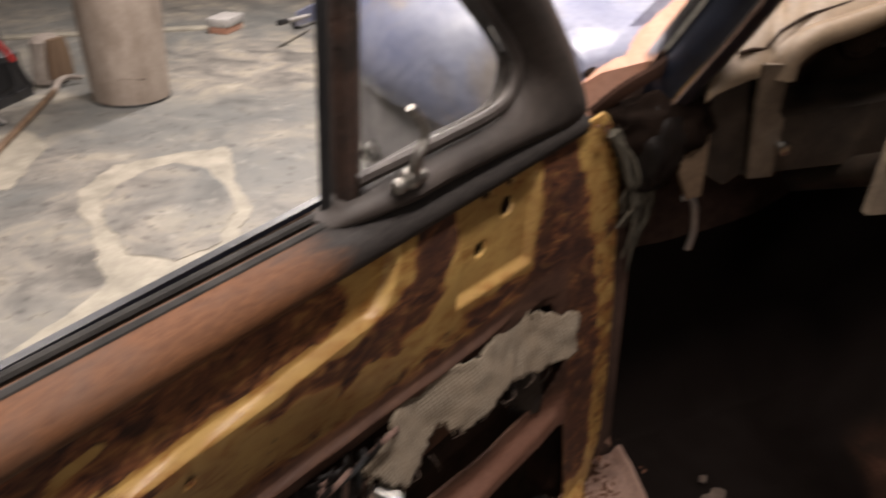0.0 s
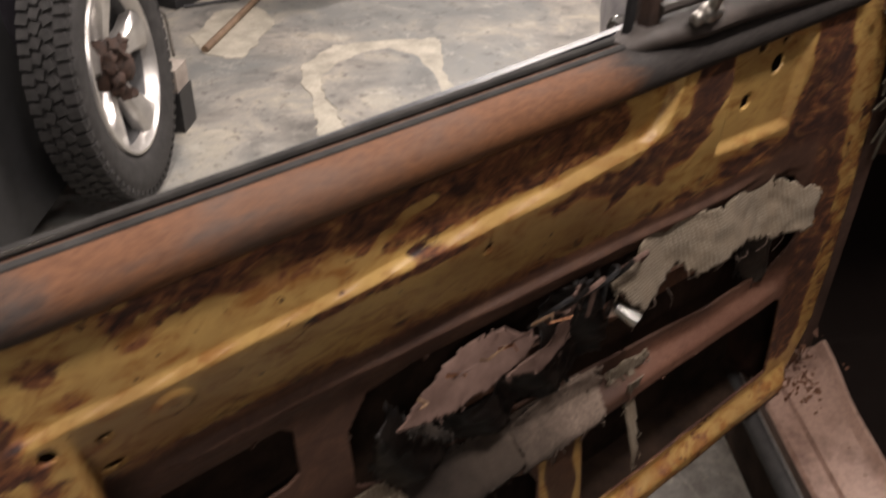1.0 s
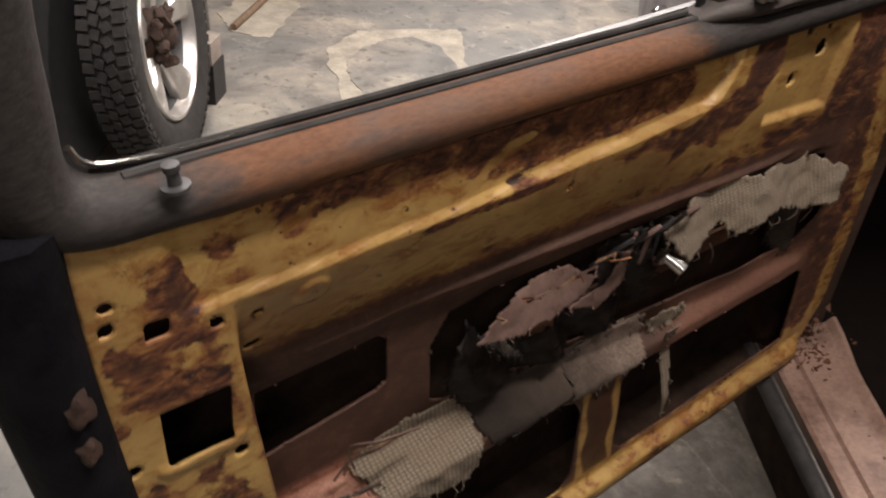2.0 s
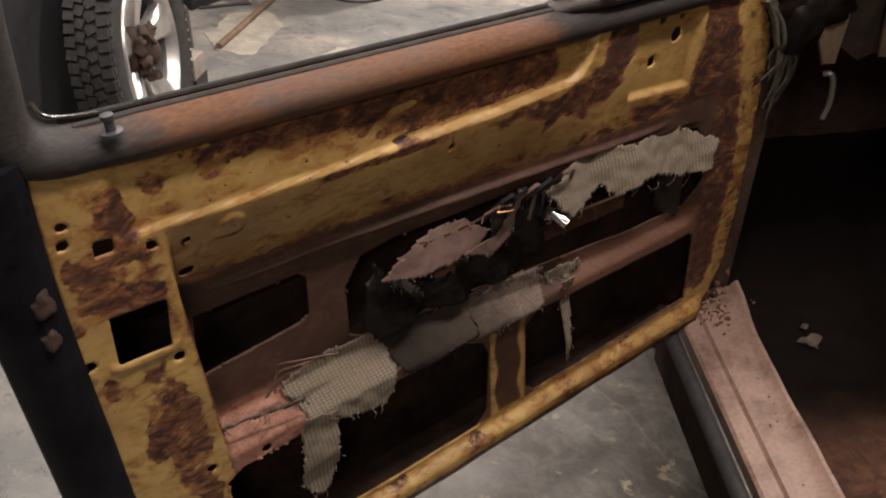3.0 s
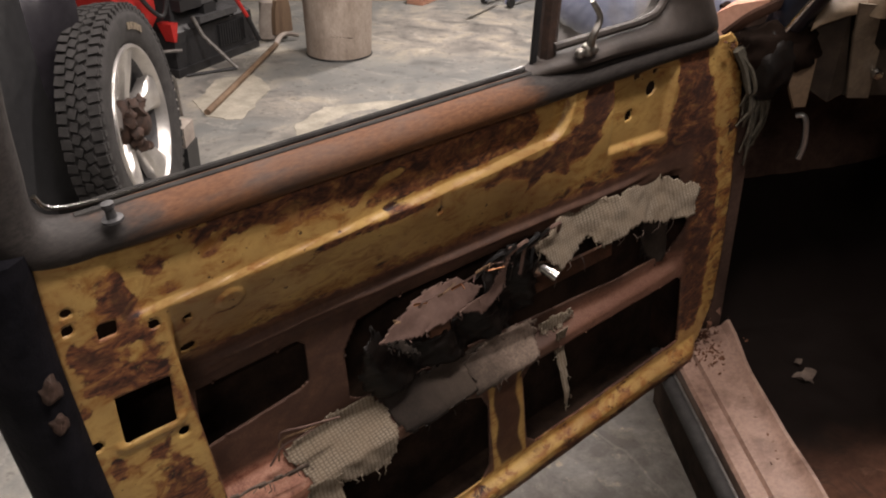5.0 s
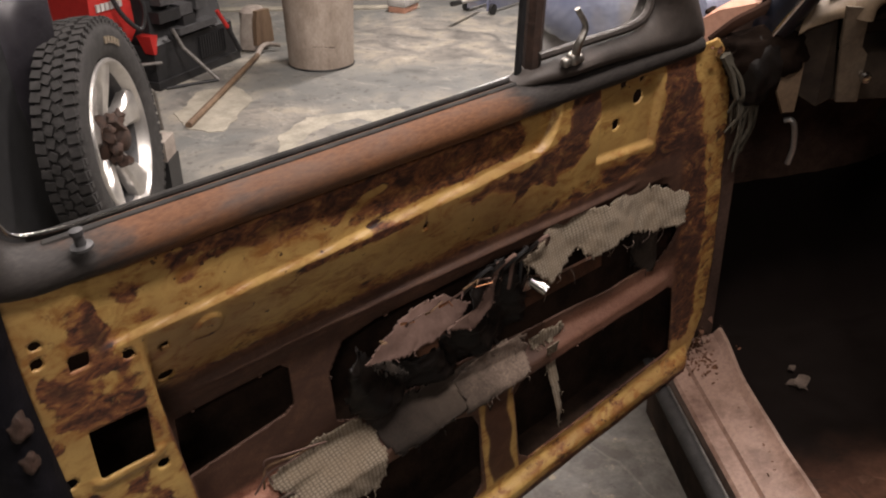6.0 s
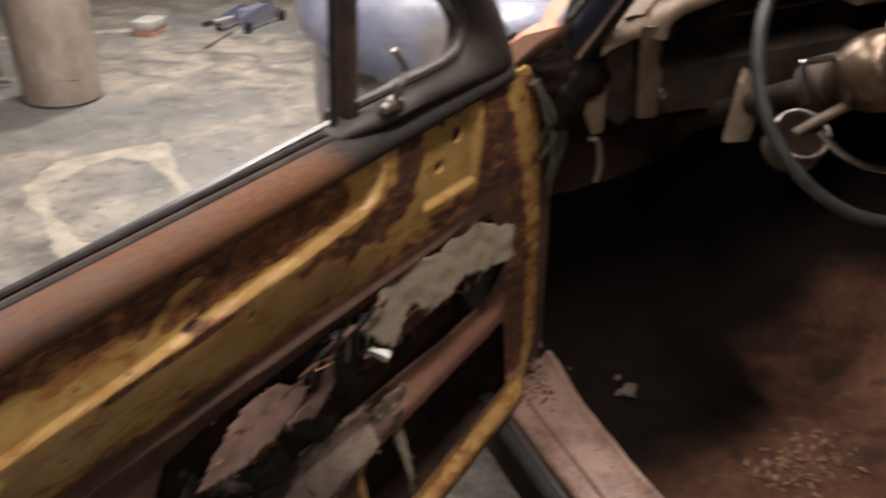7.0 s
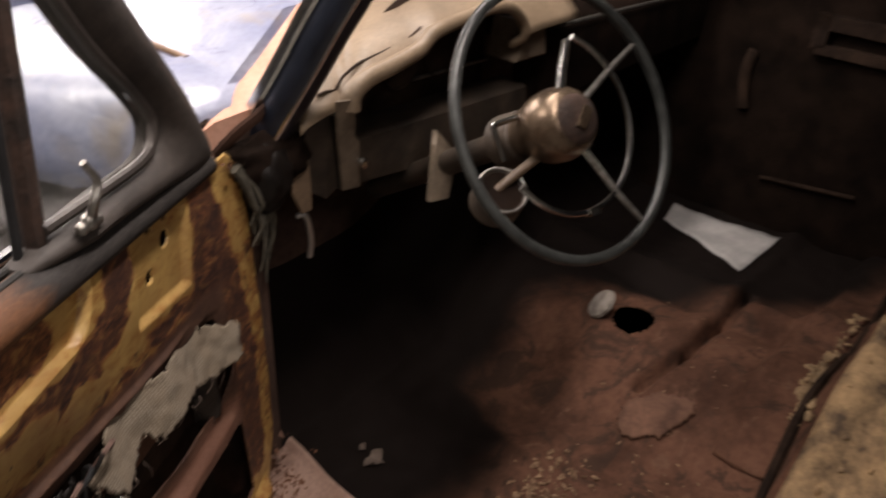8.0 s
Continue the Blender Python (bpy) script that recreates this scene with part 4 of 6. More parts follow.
        part("splinter", tube([(x, 0.004, z), (x + rnd.uniform(-0.012, 0.02), -0.012, z + rnd.uniform(0.004, 0.02)), (x + rnd.uniform(-0.015, 0.03), -0.018, z + rnd.uniform(0.004, 0.03))], 0.0022, 5, r2=0.001), (LEAVES, COPPER, CARD)[k % 3], door)
    for k in range(6):
        x = -0.54 + 0.024 * k
        part("wire", tube(smooth_path([(x, 0.02, 0.50), (x + 0.012, -0.012, 0.535 + 0.01 * rnd.random()), (x + 0.035, -0.012, 0.545), (x + 0.05, 0.012, 0.50 + 0.03 * rnd.random()), (x + 0.045, 0.02, 0.46)], 4), 0.0032, 6), (BLACKP, TARPAPER, CARD)[k % 3], door)
    # woven padding, frayed
    cloth([(-0.440, 0.517), (-0.388, 0.452), (-0.350, 0.452), (-0.30, 0.470), (-0.281, 0.445), (-0.24, 0.452), (-0.211, 0.456), (-0.12, 0.425), (-0.050, 0.416), (-0.040, 0.452), (-0.022, 0.468), (-0.07, 0.492), (-0.112, 0.516), (-0.20, 0.525), (-0.328, 0.540)], 0, "woven_padding", door, DOOR, WEAVE, "frayed beige woven padding", lambda u, v: 0.012 - 0.30 * (0.53 - v) + 0.010 * math.sin(u * 34), 0.0036, 0.006, 21)
    for k in range(12):
        u = -0.40 + 0.37 * (k + rnd.random()) / 12
        v, l, d = 0.462 - 0.10 * (u + 0.35) + rnd.uniform(-0.012, 0.004), rnd.uniform(0.012, 0.05), rnd.uniform(-0.018, 0.018)
        part("loose_thread", tube(smooth_path([(u, -0.010, v), (u + 0.4 * d, -0.014, v - 0.4 * l), (u + d, -0.006, v - l)], 3), 0.0008, 4, r2=0.0005), DUSTFELT, door)
    cloth([(-0.13, 0.46), (-0.045, 0.44), (-0.05, 0.36), (-0.09, 0.30), (-0.13, 0.33), (-0.15, 0.40)], 0, "hanging_shred", door, DOOR, FELT, "dark hanging shred of padding", lambda u, v: 0.02 + 0.012 * math.sin(u * 90), 0.006, 0.012, 22)

    def over_beam(u, v):
        b = float(v_beam(np.array(u))) + 0.003
        return -0.006 if v < b else min(-0.006 + (v - b) * 1.9, 0.85 * (0.058 - 0.072 * min(0.6, max(0.0, u + 0.8))))

    cloth([(-0.905, 0.350), (-0.885, 0.362), (-0.82, 0.372), (-0.74, 0.366), (-0.725, 0.33), (-0.735, 0.285), (-0.755, 0.258), (-0.80, 0.268), (-0.84, 0.284), (-0.885, 0.31)], 0, "beam_padding", door, DOOR, WEAVE, "woven padding over the beam", over_beam, 0.0036, 0.006, 23)
    cloth([(-0.897, 0.33), (-0.838, 0.31), (-0.852, 0.20), (-0.868, 0.165), (-0.895, 0.145), (-0.922, 0.185), (-0.918, 0.22)], 0, "padding_tail", door, DOOR, WEAVE, "hanging tail of woven padding", lambda u, v: -0.010 - 0.004 * math.sin(v * 60), 0.0036, 0.004, 24)
    cloth([(-1.008, 0.358), (-0.99, 0.360), (-0.90, 0.352), (-0.885, 0.352), (-0.885, 0.362), (-1.005, 0.372)], 0, "padding_strip", door, DOOR, DUSTFELT, "thin strip of padding", lambda u, v: 0.01 - 0.012 * (u + 1.0) / 0.1, 0.004, 0.003, 25)
    cloth([(-0.74, 0.365), (-0.42, 0.350), (-0.40, 0.335), (-0.55, 0.295), (-0.62, 0.290), (-0.72, 0.292)], 0, "felt_over_beam", door, DOOR, FELTFADE, "dark felt over the beam", over_beam, 0.006, 0.006, 26)
    cloth([(-0.56, 0.345), (-0.50, 0.356), (-0.43, 0.350), (-0.405, 0.315), (-0.44, 0.285), (-0.53, 0.285), (-0.585, 0.29)], 0, "padding_patch", door, DOOR, FELTFADE, "worn felt pad paling forward", lambda u, v: over_beam(u, v) - 0.003, 0.004, 0.004, 27)
    cloth([(-0.415, 0.338), (-0.33, 0.332), (-0.325, 0.312), (-0.36, 0.300), (-0.405, 0.305)], 0, "frayed_knot", door, DOOR, WEAVE, "frayed knot of jute", lambda u, v: over_beam(u, v) - 0.006, 0.004, 0.009, 28)
    cloth([(-0.392, 0.32), (-0.358, 0.315), (-0.360, 0.24), (-0.368, 0.17), (-0.375, 0.11), (-0.385, 0.16), (-0.385, 0.23)], 0, "hanging_ribbon", door, DOOR, WEAVE, "hanging ribbon of jute", lambda u, v: -0.006 + 0.01 * math.sin(v * 30), 0.004, 0.002, 29)
    for k in range(3):
        part("rush_strand", tube(smooth_path([(-0.93 + 0.014 * k, 0.03, 0.36), (-0.908, 0.02, 0.392 + 0.012 * k), (-0.878, 0.0, 0.412 + 0.007 * k), (-0.842 + 0.012 * k, 0.01, 0.404 - 0.004 * k)], 5), 0.0017, 5), (CARD, LEAVES)[k % 2], door)
    # rags and hoses at the hinge
    for k in range(18):
        du, l = 0.0042 * k, 0.11 + 0.12 * rnd.random() - 0.004 * abs(k - 8)
        d, e = 0.008 * math.sin(k * 2.3), rnd.uniform(-0.010, 0.010)
        part("hinge_rag", tube(smooth_path([(0.058 + 0.5 * du, -0.006, 0.700 + 0.2 * d), (0.074 + 0.9 * du, -0.016 + d, 0.662), (0.082 + du, -0.024 + d, 0.62), (0.084 + du + e, -0.022 - d, 0.68 - l * 0.7), (0.080 + du - e, -0.012, 0.68 - l)], 5), rnd.uniform(0.0055, 0.0085), 6, r2=0.002), GREENRAG, door, "grey-green frayed rag at the hinge")
    part("rust_tear", cluster((0.052, -0.006, 0.705), 0.014, 16, 3), RUST, door, "torn rusty metal at the corner")
    part("hinge", boxed(0.05, 0.13, 0.03, 0.08, 0.10, 0.17), RUST, door, width=0.008)
    part("hinge", boxed(0.05, 0.13, 0.03, 0.08, 0.50, 0.57), RUST, door, width=0.008)
    return door


def floor_height(x, y):
    z = -0.10 + 0.012 * noise.noise((x * 5, y * 5, 1)) + 0.006 * noise.noise((x * 19, y * 19, 4))
    z += 0.155 * math.exp(-(abs(x - 1.0) / (0.27 if x < 1.0 else 0.24)) ** 2.6)
    z += 0.02 * math.exp(-((y + 0.40) / 0.03) ** 2) * float(sstep(0.95, 1.05, np.array(x)))
    z += 0.10 * float(sstep(1.12, 1.25, np.array(x)))
    z += 0.03 * math.exp(-((y + 0.78) / 0.05) ** 2) + 0.05 * float(sstep(-0.72, -0.80, np.array(y)))
    for x0, y0, x1, y1 in ((0.80, -0.385, 0.935, -0.434), (0.935, -0.434, 1.30, -0.44)):
        t = min(1.0, max(0.0, ((x - x0) * (x1 - x0) + (y - y0) * (y1 - y0)) / ((x1 - x0) ** 2 + (y1 - y0) ** 2)))
        z -= 0.036 * math.exp(-(math.hypot(x - x0 - t * (x1 - x0), y - y0 - t * (y1 - y0)) / 0.014) ** 2)
    z += 0.040 * float(sstep(-0.570, -0.612, np.array(y + 0.02 * (x - 0.83)))) * float(sstep(0.76, 0.90, np.array(x)))
    return z + 1.1 * max(0.0, y - 0.16) ** 1.05


def sheet(xs, ys, height, hole=None):
    bm = bmesh.new()
    grid = [[bm.verts.new((x, y, height(x, y))) for x in xs] for y in ys]
    for j in range(len(ys) - 1):
        for i in range(len(xs) - 1):
            if hole and hole((xs[i] + xs[i + 1]) / 2, (ys[j] + ys[j + 1]) / 2):
                continue
            bm.faces.new((grid[j][i], grid[j][i + 1], grid[j + 1][i + 1], grid[j + 1][i]))
    return bm


def build_car():
    car = empty("car", CAR, "stripped vintage blue car with its driver door open", "car")
    build_door(car)
    # door sill
    rings = []
    for y in np.linspace(-2.2, 0.058, 56):
        w = 0.022 * float(sstep(-0.15, 0.05, np.array(y)))
        e = 0.003 * noise.noise((y * 9, 0, 0)) + 0.0015 * noise.noise((y * 31, 2, 0))
        rings.append([(-0.015, y, -0.12), (-0.050, y, -0.03), (-0.051, y, -0.005), (-0.045, y, 0.001), (-0.013, y, 0.001), (-0.0095, y, -0.007), (-0.004, y, 0.002), (0.035, y, 0.004 + e), (0.060 + w, y, 0.009 + e), (0.072 + w, y, 0.021 + 2 * e), (0.079 + w, y, 0.021 + 2 * e), (0.085 + w, y, -0.02), (0.085, y, -0.12)])
    part("sill", loft(rings), SILLM, car, "bare rust-pink door sill", angle=35)
    part("sill_seal", tube([(-0.079, y, -0.020) for y in np.linspace(-2.2, 0.03, 10)], 0.017, 10, flat=0.9, side=(1, 0, 0)), RUBBER, car, "dusty black rubber sill seal")
    part("seal_bead", tube([(-0.0645, y, -0.010) for y in np.linspace(-2.2, 0.03, 10)], 0.003, 8), STEELBAR, car, "thin metal bead along the seal")
    part("rocker", boxed(-0.062, 0.06, -2.2, 0.05, -0.20, -0.06), BLACK, car, width=0.012)
    part("sill_crust", cluster((0.035, 0.03, 0.018), 0.017, 46, 12), RUST, car, "crusted rust and dirt at the end of the sill")
    # floor pan with hump, hole and toe board
    xs = np.linspace(0.085, 1.78, 200)
    # shade of the dashboard and cabin, painted into the pan ahead of this edge
    def floor_shade(x, y):
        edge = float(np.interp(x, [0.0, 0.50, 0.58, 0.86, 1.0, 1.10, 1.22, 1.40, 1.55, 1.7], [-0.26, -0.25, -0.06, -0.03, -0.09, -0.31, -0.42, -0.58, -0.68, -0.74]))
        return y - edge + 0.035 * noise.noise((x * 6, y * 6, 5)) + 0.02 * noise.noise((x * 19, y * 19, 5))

    pan = part("floor_pan", sheet(xs, np.concatenate([np.linspace(-2.2, -1.05, 30), np.linspace(-1.04, 0.42, 240)]), floor_height, lambda x, y: math.hypot(x - 0.950, (y + 0.270) * 1.15) < 0.058), FLOORRUST, car, "rusty floor pan with a hump, shade painted black in the footwell", angle=60)
    pan.data.attributes.new("floor_shade", "FLOAT", "POINT").data.foreach_set("value", [float(sstep(-0.08, 0.09, np.array(floor_shade(v.co.x, v.co.y)))) for v in pan.data.vertices])
    # black board below the hole, standing in for the shade under the car
    hole_shade_board = boxed(0.30, 1.70, -0.90, 0.60, -0.185, -0.175)
    part("hole_shade_board", hole_shade_board, PITCH, car, "black board standing for the shade below the floor hole")
    part("hole_lid", lathe([(0.0, 0.008), (0.026, 0.007), (0.042, 0.002), (0.046, -0.006), (0.038, -0.006), (0.0, 0.002)], 28), DUSTLID, car, "pale domed lid beside the floor hole", m=CAR @ pose(0.915, -0.190, 0.080, 0, -48, -30) @ Matrix.Diagonal((0.95, 0.74, 1, 1)))
    plate = sheet(np.linspace(0.66, 0.84, 30), np.linspace(-0.54, -0.36, 30), lambda x, y: floor_height(x, y) + 0.008, lambda x, y: ((x - 0.75) * 0.75 + (y + 0.45) * 0.66) ** 2 / 0.045 ** 2 + ((x - 0.75) * 0.66 - (y + 0.45) * 0.75) ** 2 / 0.085 ** 2 > 1 + 0.15 * math.sin(5 * math.atan2(y + 0.45, x - 0.75)))
    part("floor_patch", plate, PATCHRUST, car, "thin oval patch riveted to the floor pan", thick=0.004)
    part("cross_member", tube([(x, -0.735 + 0.01 * math.sin(x * 9), floor_height(x, -0.735) + 0.004) for x in np.linspace(0.55, 1.58, 26)], 0.012, 6), BLACK, car, "black seam across the floor")
    part("kick_panel", loft([[(0.060, y, -0.12), (0.085, y, -0.12), (0.085, y, 0.70), (0.060, y, 0.70)] for y in (0.07, 0.2, 0.44)]), FOOT, car, "dark kick panel", width=0.005)
    part("firewall", boxed(0.06, 1.78, 0.42, 0.45, -0.2, 0.75), FOOT, car, "dark firewall")
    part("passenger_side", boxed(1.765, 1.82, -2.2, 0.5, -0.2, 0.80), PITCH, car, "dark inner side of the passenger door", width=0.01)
    part("passenger_trim", tube([(1.757, y, 0.168 - 0.10 * (y + 0.243)) for y in np.linspace(-0.52, -0.24, 6)], 0.007, 8), BLACK, car, "dull bare trim strip")
    part("passenger_bracket", tube(smooth_path([(1.752, -0.135, 0.37), (1.748, -0.122, 0.44), (1.748, -0.118, 0.50), (1.752, -0.128, 0.55)], 4), 0.016, 8, flat=0.5, side=(1, 0, 0)), BLACK, car, "dull grey bracket in the dark")
    for y0, y1, z0, z1 in ((-0.60, -0.285, 0.655, 0.695), (-0.325, -0.285, 0.60, 0.695), (-0.60, -0.30, 0.585, 0.612)):
        part("door_pull", boxed(1.735, 1.766, y0, y1, z0, z1), BLACK, car, "brown bare door frame strip", width=0.008)
    part("hinge_pillar", prism([(0.012, -0.05), (0.075, -0.05), (0.075, 0.74), (0.012, 0.72)], 0.065, 0.14), FOOT, car, "sooty black hinge pillar", width=0.01)
    gusset = bmesh.new()
    bmesh.ops.create_icosphere(gusset, subdivisions=4, radius=1.0)
    for w in gusset.verts:
        k = 1 + 0.22 * noise.noise(w.co * 1.9 + Vector((3, 1, 0))) + 0.10 * noise.noise(w.co * 5.5)
        w.co = Vector((w.co.x * 0.088, w.co.y * 0.030, w.co.z * 0.050)) * k
    part("pillar_gusset", gusset, PITCH, car, "sooty crumpled gusset at the pillar foot", m=CAR @ pose(0.085, 0.040, 0.676, 0, 8, 0))
    part("gusset_flange", tube(smooth_path([(-0.004, 0.055, 0.706), (0.03, 0.042, 0.738), (0.07, 0.042, 0.754), (0.105, 0.05, 0.766)], 5), 0.011, 8, flat=0.6, side=(0, 1, 0)), RUSTBLACK, car, "dark rusty flange over the gusset")
    heap = bmesh.new()
    bmesh.ops.create_icosphere(heap, subdivisions=4, radius=1.0)
    for w in heap.verts:
        w.co = Vector((w.co.x * 0.050, w.co.y * 0.05, w.co.z * 0.070)) * (1 + 0.16 * noise.noise(w.co * 2.2) + 0.05 * noise.noise(w.co * 6.5))
    part("pillar_cloth", heap, TARPAPER, car, "crumpled dark cloth at the pillar foot", m=CAR @ pose(0.080, 0.050, 0.650))
    pillar = smooth_path([(0.095, 0.075, 0.685), (0.112, 0.05, 0.735), (0.142, 0.0, 0.830), (0.168, -0.05, 0.925), (0.205, -0.12, 1.04), (0.25, -0.23, 1.15), (0.30, -0.40, 1.245)], 6)
    part("windscreen_pillar", tube(pillar, 0.038, 12, flat=0.85, side=(1, 0, 0)), DARKBLUE, car, "dark blue windscreen pillar")
    part("pillar_moulding", tube([p + Vector((-0.012, -0.036, 0.002)) for p in pillar], 0.0045, 8), CHROME, car, "dull bright pillar moulding")
    part("pillar_outer_face", tube([p + Vector((-0.034, 0.030, 0.006)) for p in pillar[2:]], 0.012, 8, flat=0.6, side=(1, 0, 0)), CHROME, car, "dented bright screen moulding")
    part("windscreen_frame", tube([p + Vector((0.040, -0.004, 0.0)) for p in pillar[3:]], 0.007, 8), RUSTTAN, car, "rusty tan inner screen frame")
    # pontoon front fender: bulges outwards ahead of the door, its lower lip torn
    rings, skirt = [], []
    for y in np.concatenate([np.linspace(0.085, 0.112, 4), np.linspace(0.12, 1.06, 48)]):
        o = float(np.interp(y, [0.085, 0.12, 0.2, 0.3, 0.4, 0.5, 0.6, 0.75, 0.9, 1.0, 1.06], [-0.012, -0.035, -0.095, -0.16, -0.205, -0.224, -0.226, -0.195, -0.125, -0.055, 0.0]))
        i = max(0.10, 0.05 + (y - 0.09) * 1.9) if y < 0.25 else 0.10
        d = 0.10 * float(sstep(0.7, 1.06, np.array(y))) + 0.036 * math.exp(-(y - 0.085) / 0.035)
        rag = 0.010 * noise.noise((y * 24, 3, 0)) + 0.008 * noise.noise((y * 70, 5, 0))
        rings.append([(i, y, 0.70), (i, y, 0.786 - d), (0.05, y, 0.802 - d), (0.30 * o, y, 0.797 - d), (0.55 * o, y, 0.779 - d), (0.75 * o, y, 0.751 - d), (0.90 * o, y, 0.713 - d), (0.98 * o, y, 0.675 - d), (o, y, 0.645 - d), (0.95 * o, y, 0.618 - d + rag), (0.93 * o + 0.006, y, 0.620 - d + rag), (0.95 * o + 0.012, y, 0.66 - d), (0.03, y, 0.70)])
        skirt.append([(0.86 * o + 0.01, y, 0.69 - d), (0.84 * o + 0.004, y, 0.58 - d), (0.86 * o, y, 0.50 - d), (0.89 * o, y, 0.40 - d), (0.84 * o, y, 0.26), (0.6 * o + 0.03, y, 0.05), (0.6 * o + 0.06, y, 0.05), (0.7 * o + 0.05, y, 0.40 - d), (0.7 * o + 0.05, y, 0.69 - d)])
    part("front_fender", loft(rings), BLUE, car, "glossy faded blue front fender with a torn lower lip", angle=50)
    part("fender_skirt", loft(skirt[4:38]), SKIRTGREY, car, "pale dusty lower fender panel", angle=50)
    part("trim_end", lathe([(0.0, 0.030), (0.012, 0.026), (0.019, 0.010), (0.020, -0.02), (0.0, -0.02)], 20), CHROME, car, "bright chrome trim end", m=CAR @ pose(-0.205, 0.50, 0.475, 75, 0, -40))
    crown = []
    def bonnet_point(x, t):
        rear = min(0.25, max(0.088, 0.092 + (x - 0.012) / 1.85, 0.092 + (1.788 - x) / 1.85 if x > 1.3 else 0.0))
        y = rear + (1.16 - rear) * t
        z = 0.795 + 0.125 * max(0.0, 1 - ((x - 0.9) / 0.82) ** 2) ** 1.1 - 0.30 * max(0.0, y - 0.85) ** 1.6 + 0.004 * noise.noise((x * 3, y * 3, 0))
        seat = 0.760 + 0.53 * (rear - 0.085)
        return x, y, z + (seat - z) * math.exp(-(y - rear) / 0.03)
    for t in (0.0, 0.01, 0.022, 0.036, 0.052, 0.075, 0.11, 0.16, 0.23, 0.31, 0.40, 0.50, 0.60, 0.70, 0.80, 0.90, 1.0):
        ring = [bonnet_point(x, t) for x in np.linspace(0.085, 1.715, 61)]
        crown.append(ring + [(ring[-1][0], ring[-1][1], ring[-1][2] - 0.10), (ring[0][0], ring[0][1], ring[0][2] - 0.10)])
    part("bonnet", loft(crown), BLUE, car, "faded glossy blue bonnet", angle=50)
    part("bonnet_edge", tube([(0.088, y, 0.797 - 0.30 * max(0.0, y - 0.85) ** 1.6) for y in np.linspace(0.25, 1.14, 12)], 0.006, 8), RUSTTAN, car, "rusty tan edge of the bonnet")
    cowl = []
    for y in np.linspace(0.068, 0.248, 10):
        a, z = 0.012 + (y - 0.085) * 1.85, 0.752 + 0.53 * (y - 0.085)
        cowl.append([(a, y, z), (a + 0.03, y, z + 0.012), (a + 0.10, y, z + 0.016), (a + 0.19, y, z + 0.010), (a + 0.19, y, z - 0.02), (a, y, z - 0.05)])
    part("cowl", loft(cowl), SALMON, car, "salmon primer cowl before the screen", angle=50)
    part("cowl_centre", boxed(0.45, 1.76, 0.215, 0.248, 0.72, 0.83), SALMON, car, width=0.008)
    part("cowl_gap", tube([(0.004 + (y - 0.085) * 1.85, y, 0.752 + 0.53 * (y - 0.085)) for y in np.linspace(0.08, 0.25, 8)], 0.005, 6), BLACK, car)
    # roof stays out of view; added to keep lamp light off the cabin
    part("roof", loft([[(0.20 + d, y, 1.24 - 2 * d), (0.86, y, 1.30 - d), (1.62 - d, y, 1.24 - 2 * d), (1.62 - d, y, 1.21 - 2 * d), (0.86, y, 1.27 - d), (0.20 + d, y, 1.21 - 2 * d)] for y, d in ((-0.42, 0.02), (-0.9, 0.0), (-1.8, 0.0), (-2.5, 0.06))]), DARKBLUE, car, "unseen dark blue roof, added to shade the cabin")
    part("windscreen_pillar", tube([(1.80 - p.x, p.y, p.z) for p in pillar], 0.032, 10), DARKBLUE, car, "dark blue windscreen pillar")
    part("rear_body", loft([[(-0.10 + d, y, -0.16), (-0.14 + d, y, 0.30), (-0.08 + d, y, 0.72 - 2 * d), (0.86, y, 0.80 - 2 * d), (1.80 - d, y, 0.72 - 2 * d), (1.86 - d, y, 0.30), (1.80 - d, y, -0.16)] for y, d in ((-2.3, 0.0), (-2.8, 0.02), (-3.4, 0.08), (-3.7, 0.16))]), DARKBLUE, car, "dark blue rear body", angle=50)
    for x in (-0.06, 1.68):
        part("rear_quarter", loft([[(x, y, -0.16), (x + 0.16, y, -0.16), (x + 0.16, y, z), (x, y, z)] for y, z in ((-1.26, 0.72), (-1.7, 0.73), (-2.32, 0.72))]), DARKBLUE, car, width=0.01)
    part("passenger_fender", loft([[(1.80 - p[0], p[1], p[2]) for p in r] for r in rings]), BLUE, car, "faded blue passenger-side fender", angle=50)
    for x, y in ((0.14, 0.62), (1.58, 0.62), (0.04, -2.55), (1.68, -2.55)):
        w = CAR @ Vector((x, y, 0))
        m = Matrix.Translation((w.x, w.y, 0.345)) @ Matrix((RIGHT, AHEAD, UP)).transposed().to_4x4()
        part("road_wheel", lathe([(0.05, 0.02), (0.19, 0.05), (0.20, 0.08), (0.30, 0.085), (0.335, 0.06), (0.342, 0.0), (0.335, -0.06), (0.30, -0.085), (0.05, -0.085)], 40, axis="Y"), RUBBER, car, "black road wheel", m=m @ pose(0, 0, 0, 0, 0, 90))
    build_dash(car)
    build_wheel(car)
    return car


LIP = [(0.235, 0.735), (0.243, 0.762), (0.278, 0.781), (0.334, 0.789), (0.407, 0.803), (0.452, 0.828), (0.548, 0.838), (0.62, 0.843), (0.68, 0.832), (0.725, 0.80), (0.74, 0.765)]


